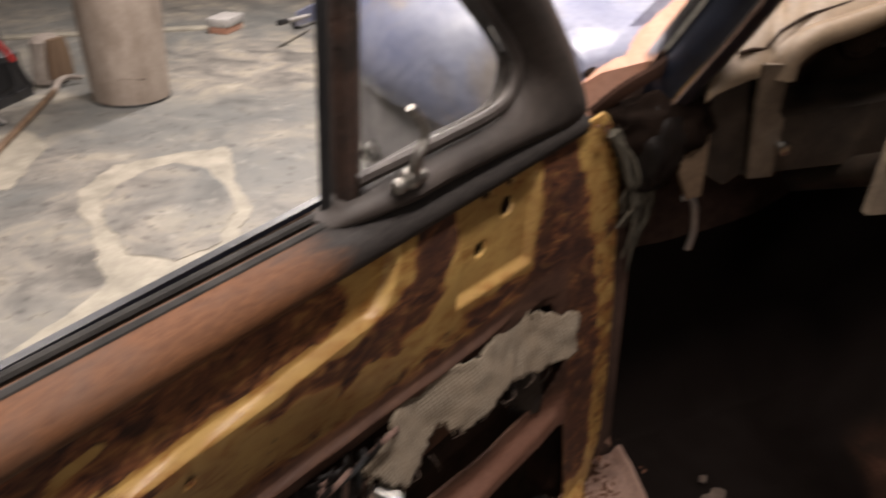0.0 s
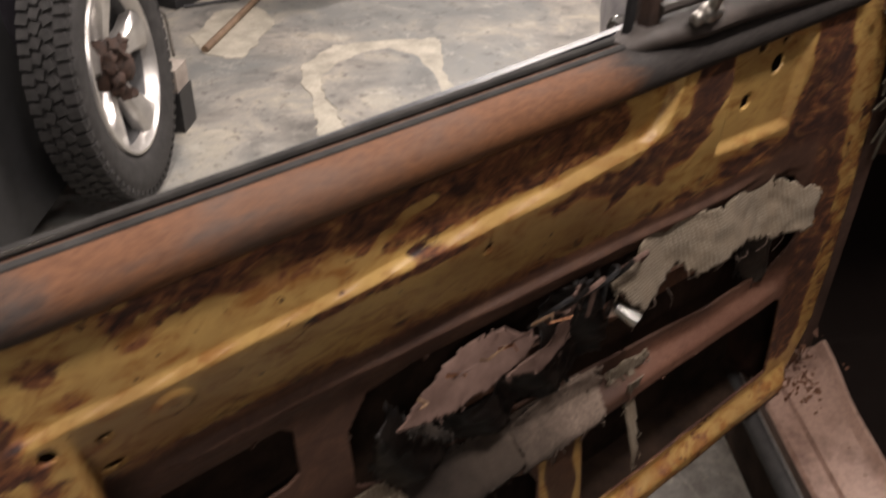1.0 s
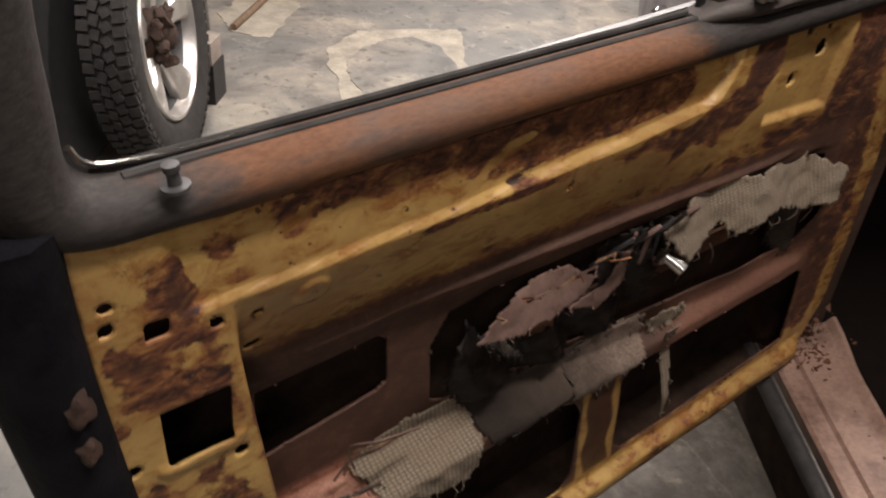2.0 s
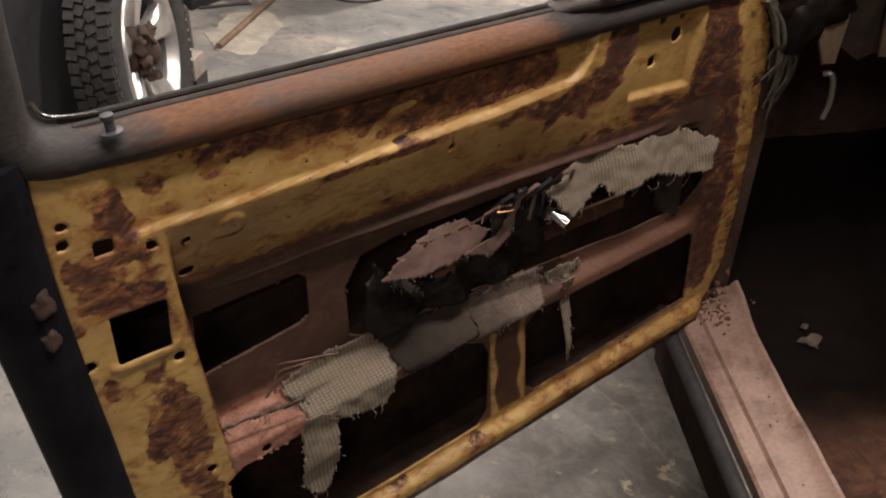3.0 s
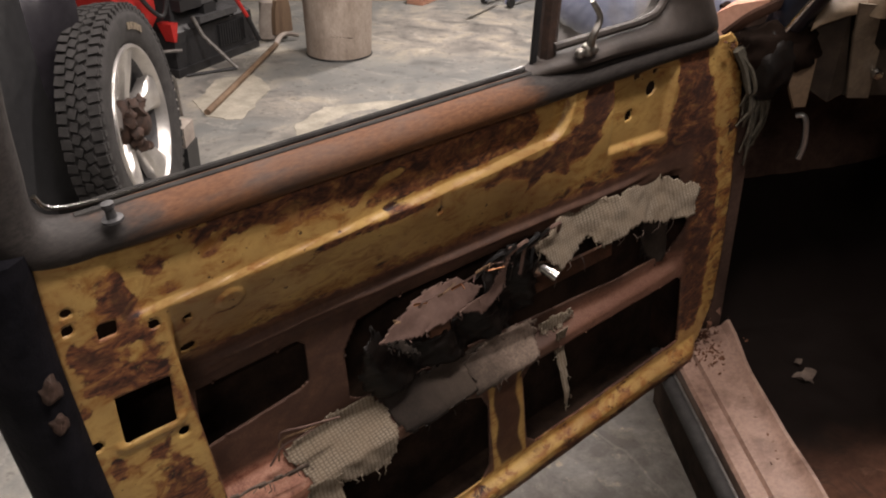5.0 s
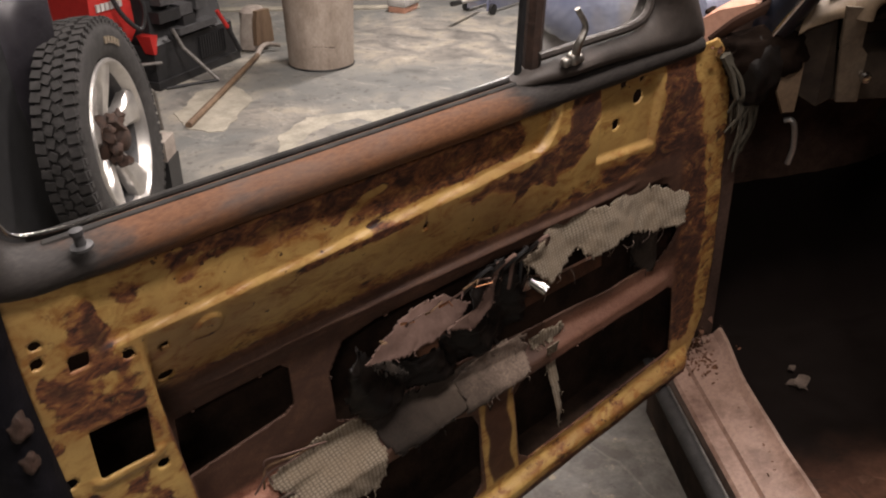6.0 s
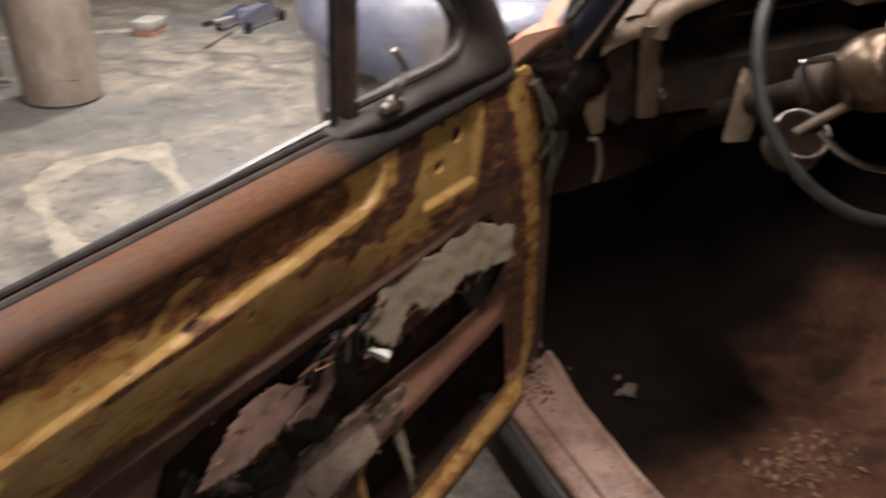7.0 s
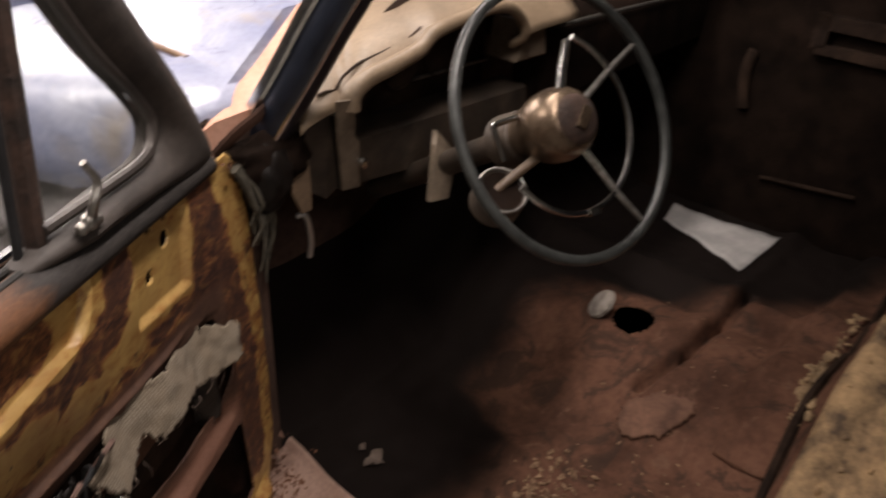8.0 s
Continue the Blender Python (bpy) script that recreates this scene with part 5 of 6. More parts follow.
def build_dash(car):
    def low(x):
        return 0.571 - 0.12 * (x - 0.235)

    def high(x):
        return 0.660 - 0.05 * (x - 0.29)
    rows = []
    for x in np.linspace(0.232, 0.80, 20):
        a, b = low(x), high(x)
        rows.append([(x, 0.034, a), (x, 0.026, a + 0.004), (x, 0.020, (a + b) / 2), (x, 0.026, b - 0.004), (x, 0.036, b), (x, 0.10, b + 0.004), (x, 0.11, b - 0.004), (x, 0.05, a)])
    dash = part("dashboard", loft(rows), DASHBROWN, car, "grimy brown metal dashboard with a cream visor", angle=50)

    def section(x):
        k = 0.05 * (x - 1.06)
        return [(x, 0.060, 0.552), (x, 0.045, 0.556), (x, 0.040, 0.66 - k), (x, 0.046, 0.715 - k), (x, 0.065, 0.742 - k), (x, 0.12, 0.768 - k), (x, 0.22, 0.79 - k), (x, 0.22, 0.72 - k), (x, 0.075, 0.70 - k)]
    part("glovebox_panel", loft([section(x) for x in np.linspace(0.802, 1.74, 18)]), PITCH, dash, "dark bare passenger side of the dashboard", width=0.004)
    part("dash_trim", tube([(x, 0.040, 0.735 - 0.05 * (x - 1.06)) for x in np.linspace(0.95, 1.72, 8)], 0.006, 8), DULLCHROME, dash, "dull trim strip along the dashboard")
    # cream top, rising from the visor's lip to the screen
    lx, lz = [0.10, 0.14, 0.20] + [p[0] for p in LIP], [0.705, 0.728, 0.742] + [p[1] for p in LIP]
    xs = np.concatenate([np.linspace(0.125, 0.24, 8), np.linspace(0.25, 0.74, 34), np.linspace(0.76, 0.95, 6)])
    rows = []
    for x in xs:
        z = float(np.interp(x, lx, lz))
        b = 0.815 + 0.045 * float(sstep(0.12, 0.40, np.array(x)))
        k = 0.25 * (1 - min(1.0, (x - 0.125) / 0.6)) / 0.262
        rows.append([(x + k * y, y, z + (b - z) * t + e) for y, t, e in ((0.0, 0.0, 0.0), (0.012, 0.10, 0.005), (0.035, 0.28, 0.010), (0.07, 0.48, 0.012), (0.12, 0.68, 0.010), (0.19, 0.88, 0.005), (0.262, 1.0, 0.0))])
    part("dash_top", loft(rows, False, False), CREAMTOP, dash, "smooth cream dash top running to the screen", thick=0.006, angle=60)
    lip = smooth_path([(x, 0.0, z) for x, z in LIP] + [(0.735, 0.03, 0.74)], 5)
    part("instrument_visor", tube(lip, 0.019, 12, r2=0.010), CREAMTOP, dash, "rounded cream lip over the instruments")
    part("visor_cheek", loft([[(0.232, 0.0, 0.745), (0.238, 0.11, 0.755), (0.238, 0.11, 0.64), (0.236, 0.02, 0.655)], [(0.246, 0.0, 0.745), (0.252, 0.11, 0.755), (0.252, 0.11, 0.64), (0.250, 0.02, 0.655)]]), GREENRAG, dash, "dark green cheek of the visor")
    part("instrument_panel", loft([[(x, 0.112, 0.60), (x, 0.104, float(np.interp(x, lx, lz)) + 0.035)] for x in np.linspace(0.24, 0.74, 22)], False, False), BLACK, dash, "black instrument panel", thick=0.004)
    for x in (0.34, 0.46, 0.58):
        part("gauge", lathe([(0.0, 0.0), (0.040, 0.0), (0.043, 0.006), (0.047, 0.006), (0.047, -0.004)], 28), BLACK, dash, m=CAR @ pose(x, 0.10, 0.735, 90, 0, 0))
    part("panel_bead", tube([(0.50, 0.098, 0.700), (0.74, 0.098, 0.690)], 0.004, 6), DULLCHROME, dash, "thin bead across the instrument panel")
    seam = []
    for x in np.linspace(0.185, 0.44, 14):
        z = float(np.interp(x, lx, lz))
        seam.append((x, 0.024, z + 0.19 * (0.838 - z) + 0.0095))
    part("seam", tube(seam, 0.0028, 6), BLACK, dash, "dark seam in the dash top")
    part("dash_pod", loft([[(0.742, y, 0.70 + e), (0.85 - e, y, 0.695 + e), (0.84 - e, y, 0.765 - e), (0.76, y, 0.785 - e)] for y, e in ((0.012, 0.008), (0.02, 0.0), (0.10, 0.0))]), ENDPLATE, dash, "tan pod beside the visor", width=0.008)
    part("end_plate", loft([[(0.196, y - 0.030, 0.764), (0.238, y - 0.030, 0.756), (0.252, y - 0.010, 0.680), (0.272, y, 0.660), (0.276, y + 0.004, 0.566), (0.234, y + 0.004, 0.572), (0.208, y - 0.014, 0.700)] for y in (0.016, 0.022)]), ENDPLATE, dash, "tan end plate", width=0.003)
    part("dash_end", loft([[(0.125, y, 0.715), (0.20, y - 0.02, 0.752), (0.235, y, 0.575), (0.205, y, 0.560), (0.15, y, 0.60)] for y in (0.035, 0.10)]), DASHBROWN, dash, "dark brown dashboard end", width=0.006)
    part("knob", lathe([(0.0, 0.022), (0.009, 0.020), (0.011, 0.012), (0.006, 0.008), (0.006, -0.004)], 16), CHROME, dash, "small chrome knob", m=CAR @ pose(0.272, 0.020, 0.620, 90, 0, 0))
    part("screen_base", tube([(0.385, 0.262, 0.848), (0.44, 0.266, 0.862), (0.60, 0.275, 0.872), (1.0, 0.28, 0.874), (1.6, 0.25, 0.85)], 0.012, 8), SALMON, car, "salmon screen base trim")
    part("heater_flap", loft([[(0.353, y, 0.545), (0.405, y, 0.535), (0.425, y, 0.62), (0.41, y + 0.04, 0.66), (0.385, y + 0.02, 0.645)] for y in (-0.09, -0.078)]), ENDPLATE, dash, "tan flap under the dashboard", width=0.005)
    part("peeling_trim", loft([[(0.128, 0.030, 0.655), (0.168, 0.035, 0.66), (0.168, 0.038, 0.655), (0.128, 0.034, 0.65)], [(0.110, 0.012, 0.615), (0.155, 0.016, 0.62), (0.155, 0.020, 0.615), (0.110, 0.016, 0.61)], [(0.122, 0.002, 0.575), (0.148, 0.008, 0.570), (0.148, 0.012, 0.568), (0.122, 0.006, 0.57)]]), CREAM, car, "peeling tan trim flap")
    part("vent_lever", tube(smooth_path([(0.195, 0.112, 0.497), (0.205, 0.105, 0.500), (0.212, 0.10, 0.485), (0.216, 0.098, 0.44), (0.210, 0.098, 0.405)], 5), 0.006, 8), ALLOY, car, "curved pale vent lever")


def build_wheel(car):
    n = Vector((math.sin(-0.14), -math.cos(0.575) * math.cos(0.14), math.sin(0.575) * math.cos(0.14))).normalized()
    a = Vector((0, 0, 1)).cross(n).normalized()
    b = n.cross(a)
    m = CAR @ Matrix.Translation((0.365, -0.36, 0.786)) @ Matrix((a, b, n)).transposed().to_4x4()
    ring = [(0.2175 * math.cos(t), 0.2175 * math.sin(t), 0.0) for t in np.linspace(0, 2 * math.pi, 72, endpoint=False)]
    rimm = mottled("worn_grey_green_rim", (0.020, 0.021, 0.020), (0.052, 0.055, 0.052), 30, 0.36, 0, 200, 0.15)
    sw = part("steering_wheel", tube(ring, 0.0090, 10, closed=True), rimm, car, "thin-rimmed dark steering wheel with chrome horn ring", m=m)
    arc = [(0.144 * math.cos(t), 0.144 * math.sin(t), -0.012) for t in np.linspace(radians(-150), radians(62), 56)]
    part("horn_ring", tube(arc, 0.005, 8), CHROME, sw, "chrome horn ring")
    part("hub", lathe([(0.0, 0.020), (0.034, 0.018), (0.046, 0.012), (0.055, -0.002), (0.060, -0.025), (0.058, -0.05), (0.046, -0.085), (0.034, -0.13)], 36), HUBMETAL, sw, "browned chrome hub")
    part("emblem", lathe([(0.0, 0.028), (0.026, 0.027), (0.036, 0.022), (0.040, 0.016)], 28), HUBRUST, sw, "dark brown hub emblem")
    part("emblem_bar", loft([[(-0.020, -0.010, z), (0.008, 0.016, z), (0.022, 0.008, z), (-0.006, -0.020, z)] for z in (0.024, 0.033)]), HUBMETAL, sw, "worn bright bar on the emblem", width=0.003)
    for x, y in ((0.195, 0.092), (0.094, -0.194)):
        r = math.hypot(x, y)
        c, s = x / r, y / r
        part("spoke", tube([(0.045 * c, 0.045 * s, -0.014), (0.14 * c, 0.14 * s, -0.012), (r * c, r * s, 0.0)], 0.0065, 8, r2=0.0045), DULLCHROME, sw)
    part("horn_bar", tube([(0.0, 0.045, -0.006), (0.025, 0.085, -0.008), (0.055, 0.122, -0.012)], 0.0085, 8, r2=0.007), CHROME, sw, "chrome horn bar")
    part("ring_clip", boxed(-0.01, 0.01, -0.006, 0.006, -0.02, -0.004), CHROME, sw, m=m @ pose(0.0, -0.146, 0), width=0.003)
    col = part("column", tube([(0, 0, -0.05), (0, 0, -0.30), (0, 0, -0.62)], 0.024, 16), DASHBROWN, sw, "grimy brown steering column")
    part("shift_collar", lathe([(0.03, -0.10), (0.045, -0.11), (0.048, -0.16), (0.03, -0.18)], 24), DASHBROWN, sw)
    part("signal_stalk", tube(smooth_path([(-0.01, 0.030, -0.06), (-0.05, 0.031, -0.06), (-0.094, 0.030, -0.06), (-0.101, 0.024, -0.06), (-0.101, -0.028, -0.06)], 4), 0.005, 8), CHROME, sw, "thin chrome stalk")
    part("shift_lever", tube([(-0.02, -0.035, -0.06), (-0.075, -0.055, -0.08), (-0.105, -0.068, -0.095)], 0.008, 10), CREAM, sw, "rusty tan shift lever")
    # the round switch box clamped beside the column
    at = m @ pose(-0.098, -0.080, -0.105, -25, -10, 0)
    part("switch_box", lathe([(0.0, 0.016), (0.032, 0.018), (0.036, 0.020), (0.040, 0.024), (0.043, 0.016), (0.043, -0.022), (0.03, -0.035), (0.0, -0.035)], 30), DASHBROWN, sw, "brown round switch housing", m=at)
    part("switch_face", lathe([(0.0, 0.020), (0.030, 0.021), (0.034, 0.022)], 24), PITCH, sw, "dark brown switch face", m=at)
    part("switch_bezel", tube([(0.040 * math.cos(t), 0.040 * math.sin(t), 0.024) for t in np.linspace(0, 2 * math.pi, 30, endpoint=False)], 0.0024, 8, closed=True), DULLCHROME, sw, "bright bezel", m=at)


def cluster(c, size, count, seed):
    """A handful of torn flakes round one spot."""
    rnd = random.Random(seed)
    bm = bmesh.new()
    for _ in range(count):
        p = Vector(c) + Vector((rnd.gauss(0, size), rnd.gauss(0, size * 0.4), rnd.gauss(0, size)))
        bm.faces.new([bm.verts.new(p + Vector((rnd.uniform(-1, 1), rnd.uniform(-1, 1), rnd.uniform(-1, 1))) * size * 0.7) for _ in range(3)])
    return bm


def litter(name, centre, spread, count, size, material, label, m, seed, height):
    """A scatter of curled flakes."""
    rnd = random.Random(seed)
    bm = bmesh.new()
    for _ in range(count):
        x, y = centre[0] + rnd.gauss(0, spread[0]), centre[1] + rnd.gauss(0, spread[1])
        s = size * rnd.uniform(0.35, 1.3)
        c = Vector((x, y, height(x, y) + 0.25 * s))
        q = Euler((rnd.uniform(-0.6, 0.6), rnd.uniform(-0.6, 0.6), rnd.uniform(0, 6.3))).to_matrix()
        pts = [(-s, -0.4 * s * rnd.random(), 0), (0, -0.5 * s, 0.2 * s), (s, -0.2 * s, 0), (0.8 * s, 0.4 * s, 0.25 * s), (0, 0.5 * s, 0.05 * s), (-0.7 * s, 0.35 * s, 0.2 * s)]
        bm.faces.new([bm.verts.new(c + q @ Vector(p)) for p in pts])
    return tagged(part(name, bm, material, None, m=m, smooth=False, thick=0.001), label, "debris", kind="stuff")


def build_car_contents():
    litter("leaf_litter", (0.45, -0.36), (0.06, 0.035), 110, 0.009, LEAVES, "dry leaf flakes and crumbs on the car floor", CAR, 3, floor_height)
    litter("leaf_litter", (0.62, -0.50), (0.25, 0.12), 60, 0.005, LEAVES, "scattered dry crumbs on the rusty floor pan", CAR, 5, floor_height)
    litter("rust_flakes", (0.03, -0.005), (0.028, 0.030), 110, 0.0042, RUST, "rust flakes and dirt on the door sill", CAR, 6, lambda x, y: 0.004)
    litter("rust_flakes", (0.05, -0.30), (0.020, 0.22), 34, 0.0034, RUST, "rust specks along the door sill", CAR, 7, lambda x, y: 0.004)
    # crumbled seat padding
    rnd = random.Random(8)
    bm = bmesh.new()
    for _ in range(150):
        x, y = rnd.uniform(0.62, 1.55), -0.775 - abs(rnd.gauss(0, 0.13))
        r = rnd.uniform(0.003, 0.012)
        g = bmesh.ops.create_icosphere(bm, subdivisions=2, radius=r, matrix=Matrix.Translation((x, y, floor_height(x, y) + 0.2 * r)) @ Euler((rnd.random() * 6, rnd.random() * 6, 0)).to_matrix().to_4x4() @ Matrix.Diagonal((1.3, 1, 0.6, 1)))
        for w in g["verts"]:
            w.co += Vector((1, 1, 1)) * (0.35 * r * noise.noise(w.co * 60))
    mat = sheet(np.linspace(0.62, 1.58, 40), np.linspace(-1.25, -0.765, 26), lambda x, y: floor_height(x, y) + 0.010 + 0.014 * noise.noise((x * 17, y * 17, 9)) + 0.006 * noise.noise((x * 55, y * 55, 2)))
    # scuffed board on the step before the seat, its rear edge crumbling
    def gone(x, y):
        e = 0.012 * noise.noise((x * 21, 3, 0)) + 0.006 * noise.noise((x * 60, 3, 0))
        return not (-0.722 + e < y < -0.616 - 0.06 * (x - 0.95) + 0.3 * e and 0.74 < x < 1.36)
    board = sheet(np.linspace(0.72, 1.38, 96), np.linspace(-0.75, -0.60, 34), lambda x, y: floor_height(x, y) + 0.007 + 0.002 * noise.noise((x * 20, y * 20, 3)), gone)
    tagged(part("seat_board", board, FLOORRUST, None, m=CAR, angle=70, thick=0.005), "scuffed brown board on the floor step before the seat", "board")
    crumbs = bmesh.new()
    for _ in range(170):
        x = rnd.choice((rnd.gauss(0.89, 0.03), rnd.gauss(1.02, 0.05), rnd.uniform(0.84, 1.34)))
        y, r = -0.708 + rnd.gauss(0, 0.008) - 0.02 * (x < 0.9), rnd.uniform(0.002, 0.0085)
        g = bmesh.ops.create_icosphere(crumbs, subdivisions=2, radius=r, matrix=Matrix.Translation((x, y, floor_height(x, y) + 0.009)) @ Euler((rnd.random(), rnd.random(), rnd.random() * 6)).to_matrix().to_4x4() @ Matrix.Diagonal((1.7, 1, 0.55, 1)))
        for w in g["verts"]:
            w.co += Vector((1, 1, 0.6)) * (0.5 * r * noise.noise(w.co * 90))
    tagged(part("padding_crumbs", crumbs, LUMPS, None, m=CAR), "tan padding crumbs along the edge of the board", "padding", kind="stuff")
    tagged(part("seat_padding", mat, PADDING, None, m=CAR, angle=70, thick=0.006), "sheet of decayed tan seat padding on the car floor", "padding")
    tagged(part("crumbled_padding", bm, PADDING, None, m=CAR), "crumbled tan seat padding on the car floor", "padding", kind="stuff")
    # paper on the passenger floor
    bm = bmesh.new()
    a, b, c, d = Vector((1.69, -0.01, 0)), Vector((1.72, -0.365, 0)), Vector((1.45, -0.348, 0)), Vector((1.58, -0.035, 0))
    rows = []
    for i in range(15):
        s = i / 14
        row = []
        for j in range(9):
            t = j / 8
            p = (a * (1 - s) + b * s) * (1 - t) + (d * (1 - s) + c * s) * t
            row.append(bm.verts.new((p.x - 0.004, p.y, max(p.z, floor_height(p.x, p.y) + 0.006) + 0.008 * noise.noise((p.x * 14, p.y * 14, 2)))))
        rows.append(row)
    for p, q in zip(rows, rows[1:]):
        for j in range(8):
            bm.faces.new((p[j], p[j + 1], q[j + 1], q[j]))
    tagged(part("paper_sheet", bm, PAPERM, None, m=CAR, thick=0.001), "creased white paper sheet on the car floor", "paper")
    for x0, y0, s, k in ((0.256, -0.035, 0.024, 3), (0.262, 0.012, 0.010, 2)):
        bm = bmesh.new()
        bm.faces.new([bm.verts.new((x0 + s * math.cos(t) * (1 + 0.35 * math.sin(k * t)), y0 + 0.8 * s * math.sin(t) * (1 + 0.25 * math.cos(2 * k * t)), floor_height(x0, y0) + 0.010 + 0.3 * s * math.sin(2 * t))) for t in np.linspace(0, 6.28, 22, endpoint=False)])
        tagged(part("paper_scrap", bm, DUSTFELT, None, m=CAR, smooth=False, thick=0.001), "torn dirty paper scrap in the footwell", "paper")


# ---- things in the garage ----
def build_truck():
    m = pose(-0.303, 2.22, 0.443, -5.3, 0, 55) @ Matrix.Scale(1.055, 4)
    truck = empty("pickup_truck", m, "dark grey truck parked with all-terrain tyres", "truck")
    prof = [(0.272, -0.095), (0.285, -0.112), (0.31, -0.122), (0.36, -0.128), (0.388, -0.122), (0.402, -0.110), (0.405, -0.085), (0.406, -0.05), (0.405, -0.015), (0.398, 0.004), (0.36, 0.016), (0.30, 0.018), (0.272, 0.018)]
    wheel = part("tyre", lathe(prof, 72, axis="Y"), RUBBER, truck, "black all-terrain tyre")
    bm = bmesh.new()
    rnd = random.Random(2)
    for k in range(66):
        for row, (y0, y1) in enumerate(((-0.120, -0.086), (-0.080, -0.055), (-0.050, -0.026), (-0.020, 0.012))):
            off = (0.5 if row % 2 else 0.0) + (0.18 if row in (0, 3) else 0)
            skew = (6, 24, -20, -6)[row] + rnd.uniform(-5, 5)
            tilt = pose(0, 0, 0, 0, 360 * (k + off) / 66, 0)
            lift = 0.400 if row in (0, 3) else 0.404
            w = rnd.uniform(0.0125, 0.0155)
            box(bm, -w, w, y0, y1, lift, 0.417 - (0.004 if row in (0, 3) else 0), m=tilt @ pose(0, (y0 + y1) / 2, 0, 0, 0, skew) @ Matrix.Translation((0, -(y0 + y1) / 2, 0)))
        for y in (-0.122,):
            box(bm, -0.010, 0.010, y - 0.002, y + 0.006, 0.384, 0.402, m=pose(0, 0, 0, 0, 360 * (k + 0.3) / 66, 0))
    part("tread", bm, RUBBER, wheel, "chunky tread blocks", smooth=False)
    bm = bmesh.new()
    for k in range(5):
        box(bm, -0.010, 0.010, -0.1295, -0.126, 0.322, 0.346, m=pose(0, 0, 0, 0, 8 + 5.0 * k, 0))
    part("sidewall_marks", bm, TANMARK, wheel, "worn tan bars of lettering", smooth=False)
    rim = part("rim", lathe([(0.276, -0.108), (0.272, -0.116), (0.263, -0.117), (0.256, -0.106), (0.250, -0.085), (0.246, -0.075)], 72, axis="Y"), ALLOY, truck, "silver five-spoke alloy rim")
    # shade between the spokes is put into the dark barrel and wide disc
    part("barrel", lathe([(0.247, -0.076), (0.238, -0.06), (0.235, 0.012), (0.262, 0.018)], 72, axis="Y"), STEELDARK, rim, "inner barrel coloured dark for the shade between the spokes")
    for k in range(5):
        sec = []
        for r, w, y in ((0.062, 0.040, -0.062), (0.11, 0.036, -0.074), (0.17, 0.044, -0.090), (0.225, 0.062, -0.100), (0.256, 0.082, -0.104)):
            sec.append([(-w, y + 0.014, r), (-w * 0.72, y, r), (w * 0.72, y, r), (w, y + 0.014, r), (w, y + 0.05, r), (-w, y + 0.05, r)])
        part("spoke", loft(sec), ALLOY, rim, m=m @ pose(0, 0, 0, 0, 72 * k + 8, 0), width=0.004)
    part("brake_disc", lathe([(0.0, 0.0), (0.20, 0.0), (0.20, 0.02), (0.0, 0.02)], 40, axis="Y"), HUBRUST, truck, "rusty brake disc, darkened for the shade between the spokes")
    hub = part("hub", lathe([(0.0, -0.130), (0.030, -0.128), (0.045, -0.115), (0.050, -0.085), (0.085, -0.078), (0.10, -0.06), (0.10, -0.02)], 28, axis="Y"), HUBRUST, truck, "rusty exposed hub")
    rnd = random.Random(9)
    for k in range(14):
        a, r = k * 2.4, 0.02 + 0.075 * rnd.random()
        bm = bmesh.new()
        bmesh.ops.create_icosphere(bm, subdivisions=2, radius=0.018 + 0.014 * rnd.random())
        for w in bm.verts:
            w.co *= 1 + 0.75 * noise.noise(w.co * 60 + Vector((k, 0, 0)))
        part("rust_lump", bm, HUBRUST, hub, m=m @ pose(r * math.cos(a), -0.088 - 0.02 * rnd.random(), r * math.sin(a)))
    # bodywork over and beside the wheel
    inv = m.inverted()
    def side(pts):
        return [tuple(inv @ Vector(p)) for p in pts]
    bumper = []
    for t in np.linspace(0, 1, 30):
        x, y = -0.36 - 1.9 * t, 2.16 - 0.30 * t
        z0 = 0.70 - 0.50 * float(sstep(0.02, 0.13, np.array(t)))
        bumper.append(side([(x, y + 0.10, z0 + 0.02), (x, y, z0), (x - 0.02, y - 0.05, z0 + 0.10), (x - 0.02, y - 0.06, z0 + 0.28), (x, y + 0.0, 1.08), (x, y + 0.12, 1.16), (x, y + 0.5, 1.18), (x, y + 0.5, z0 + 0.05)]))
    part("bumper", loft(bumper), TRUCKPAINT, truck, "dark grey bumper and wing", angle=50)
    part("underbody", boxed(-1.3, 0.20, 0.085, 1.2, -0.28, 0.52), BLACKP, truck, width=0.04)


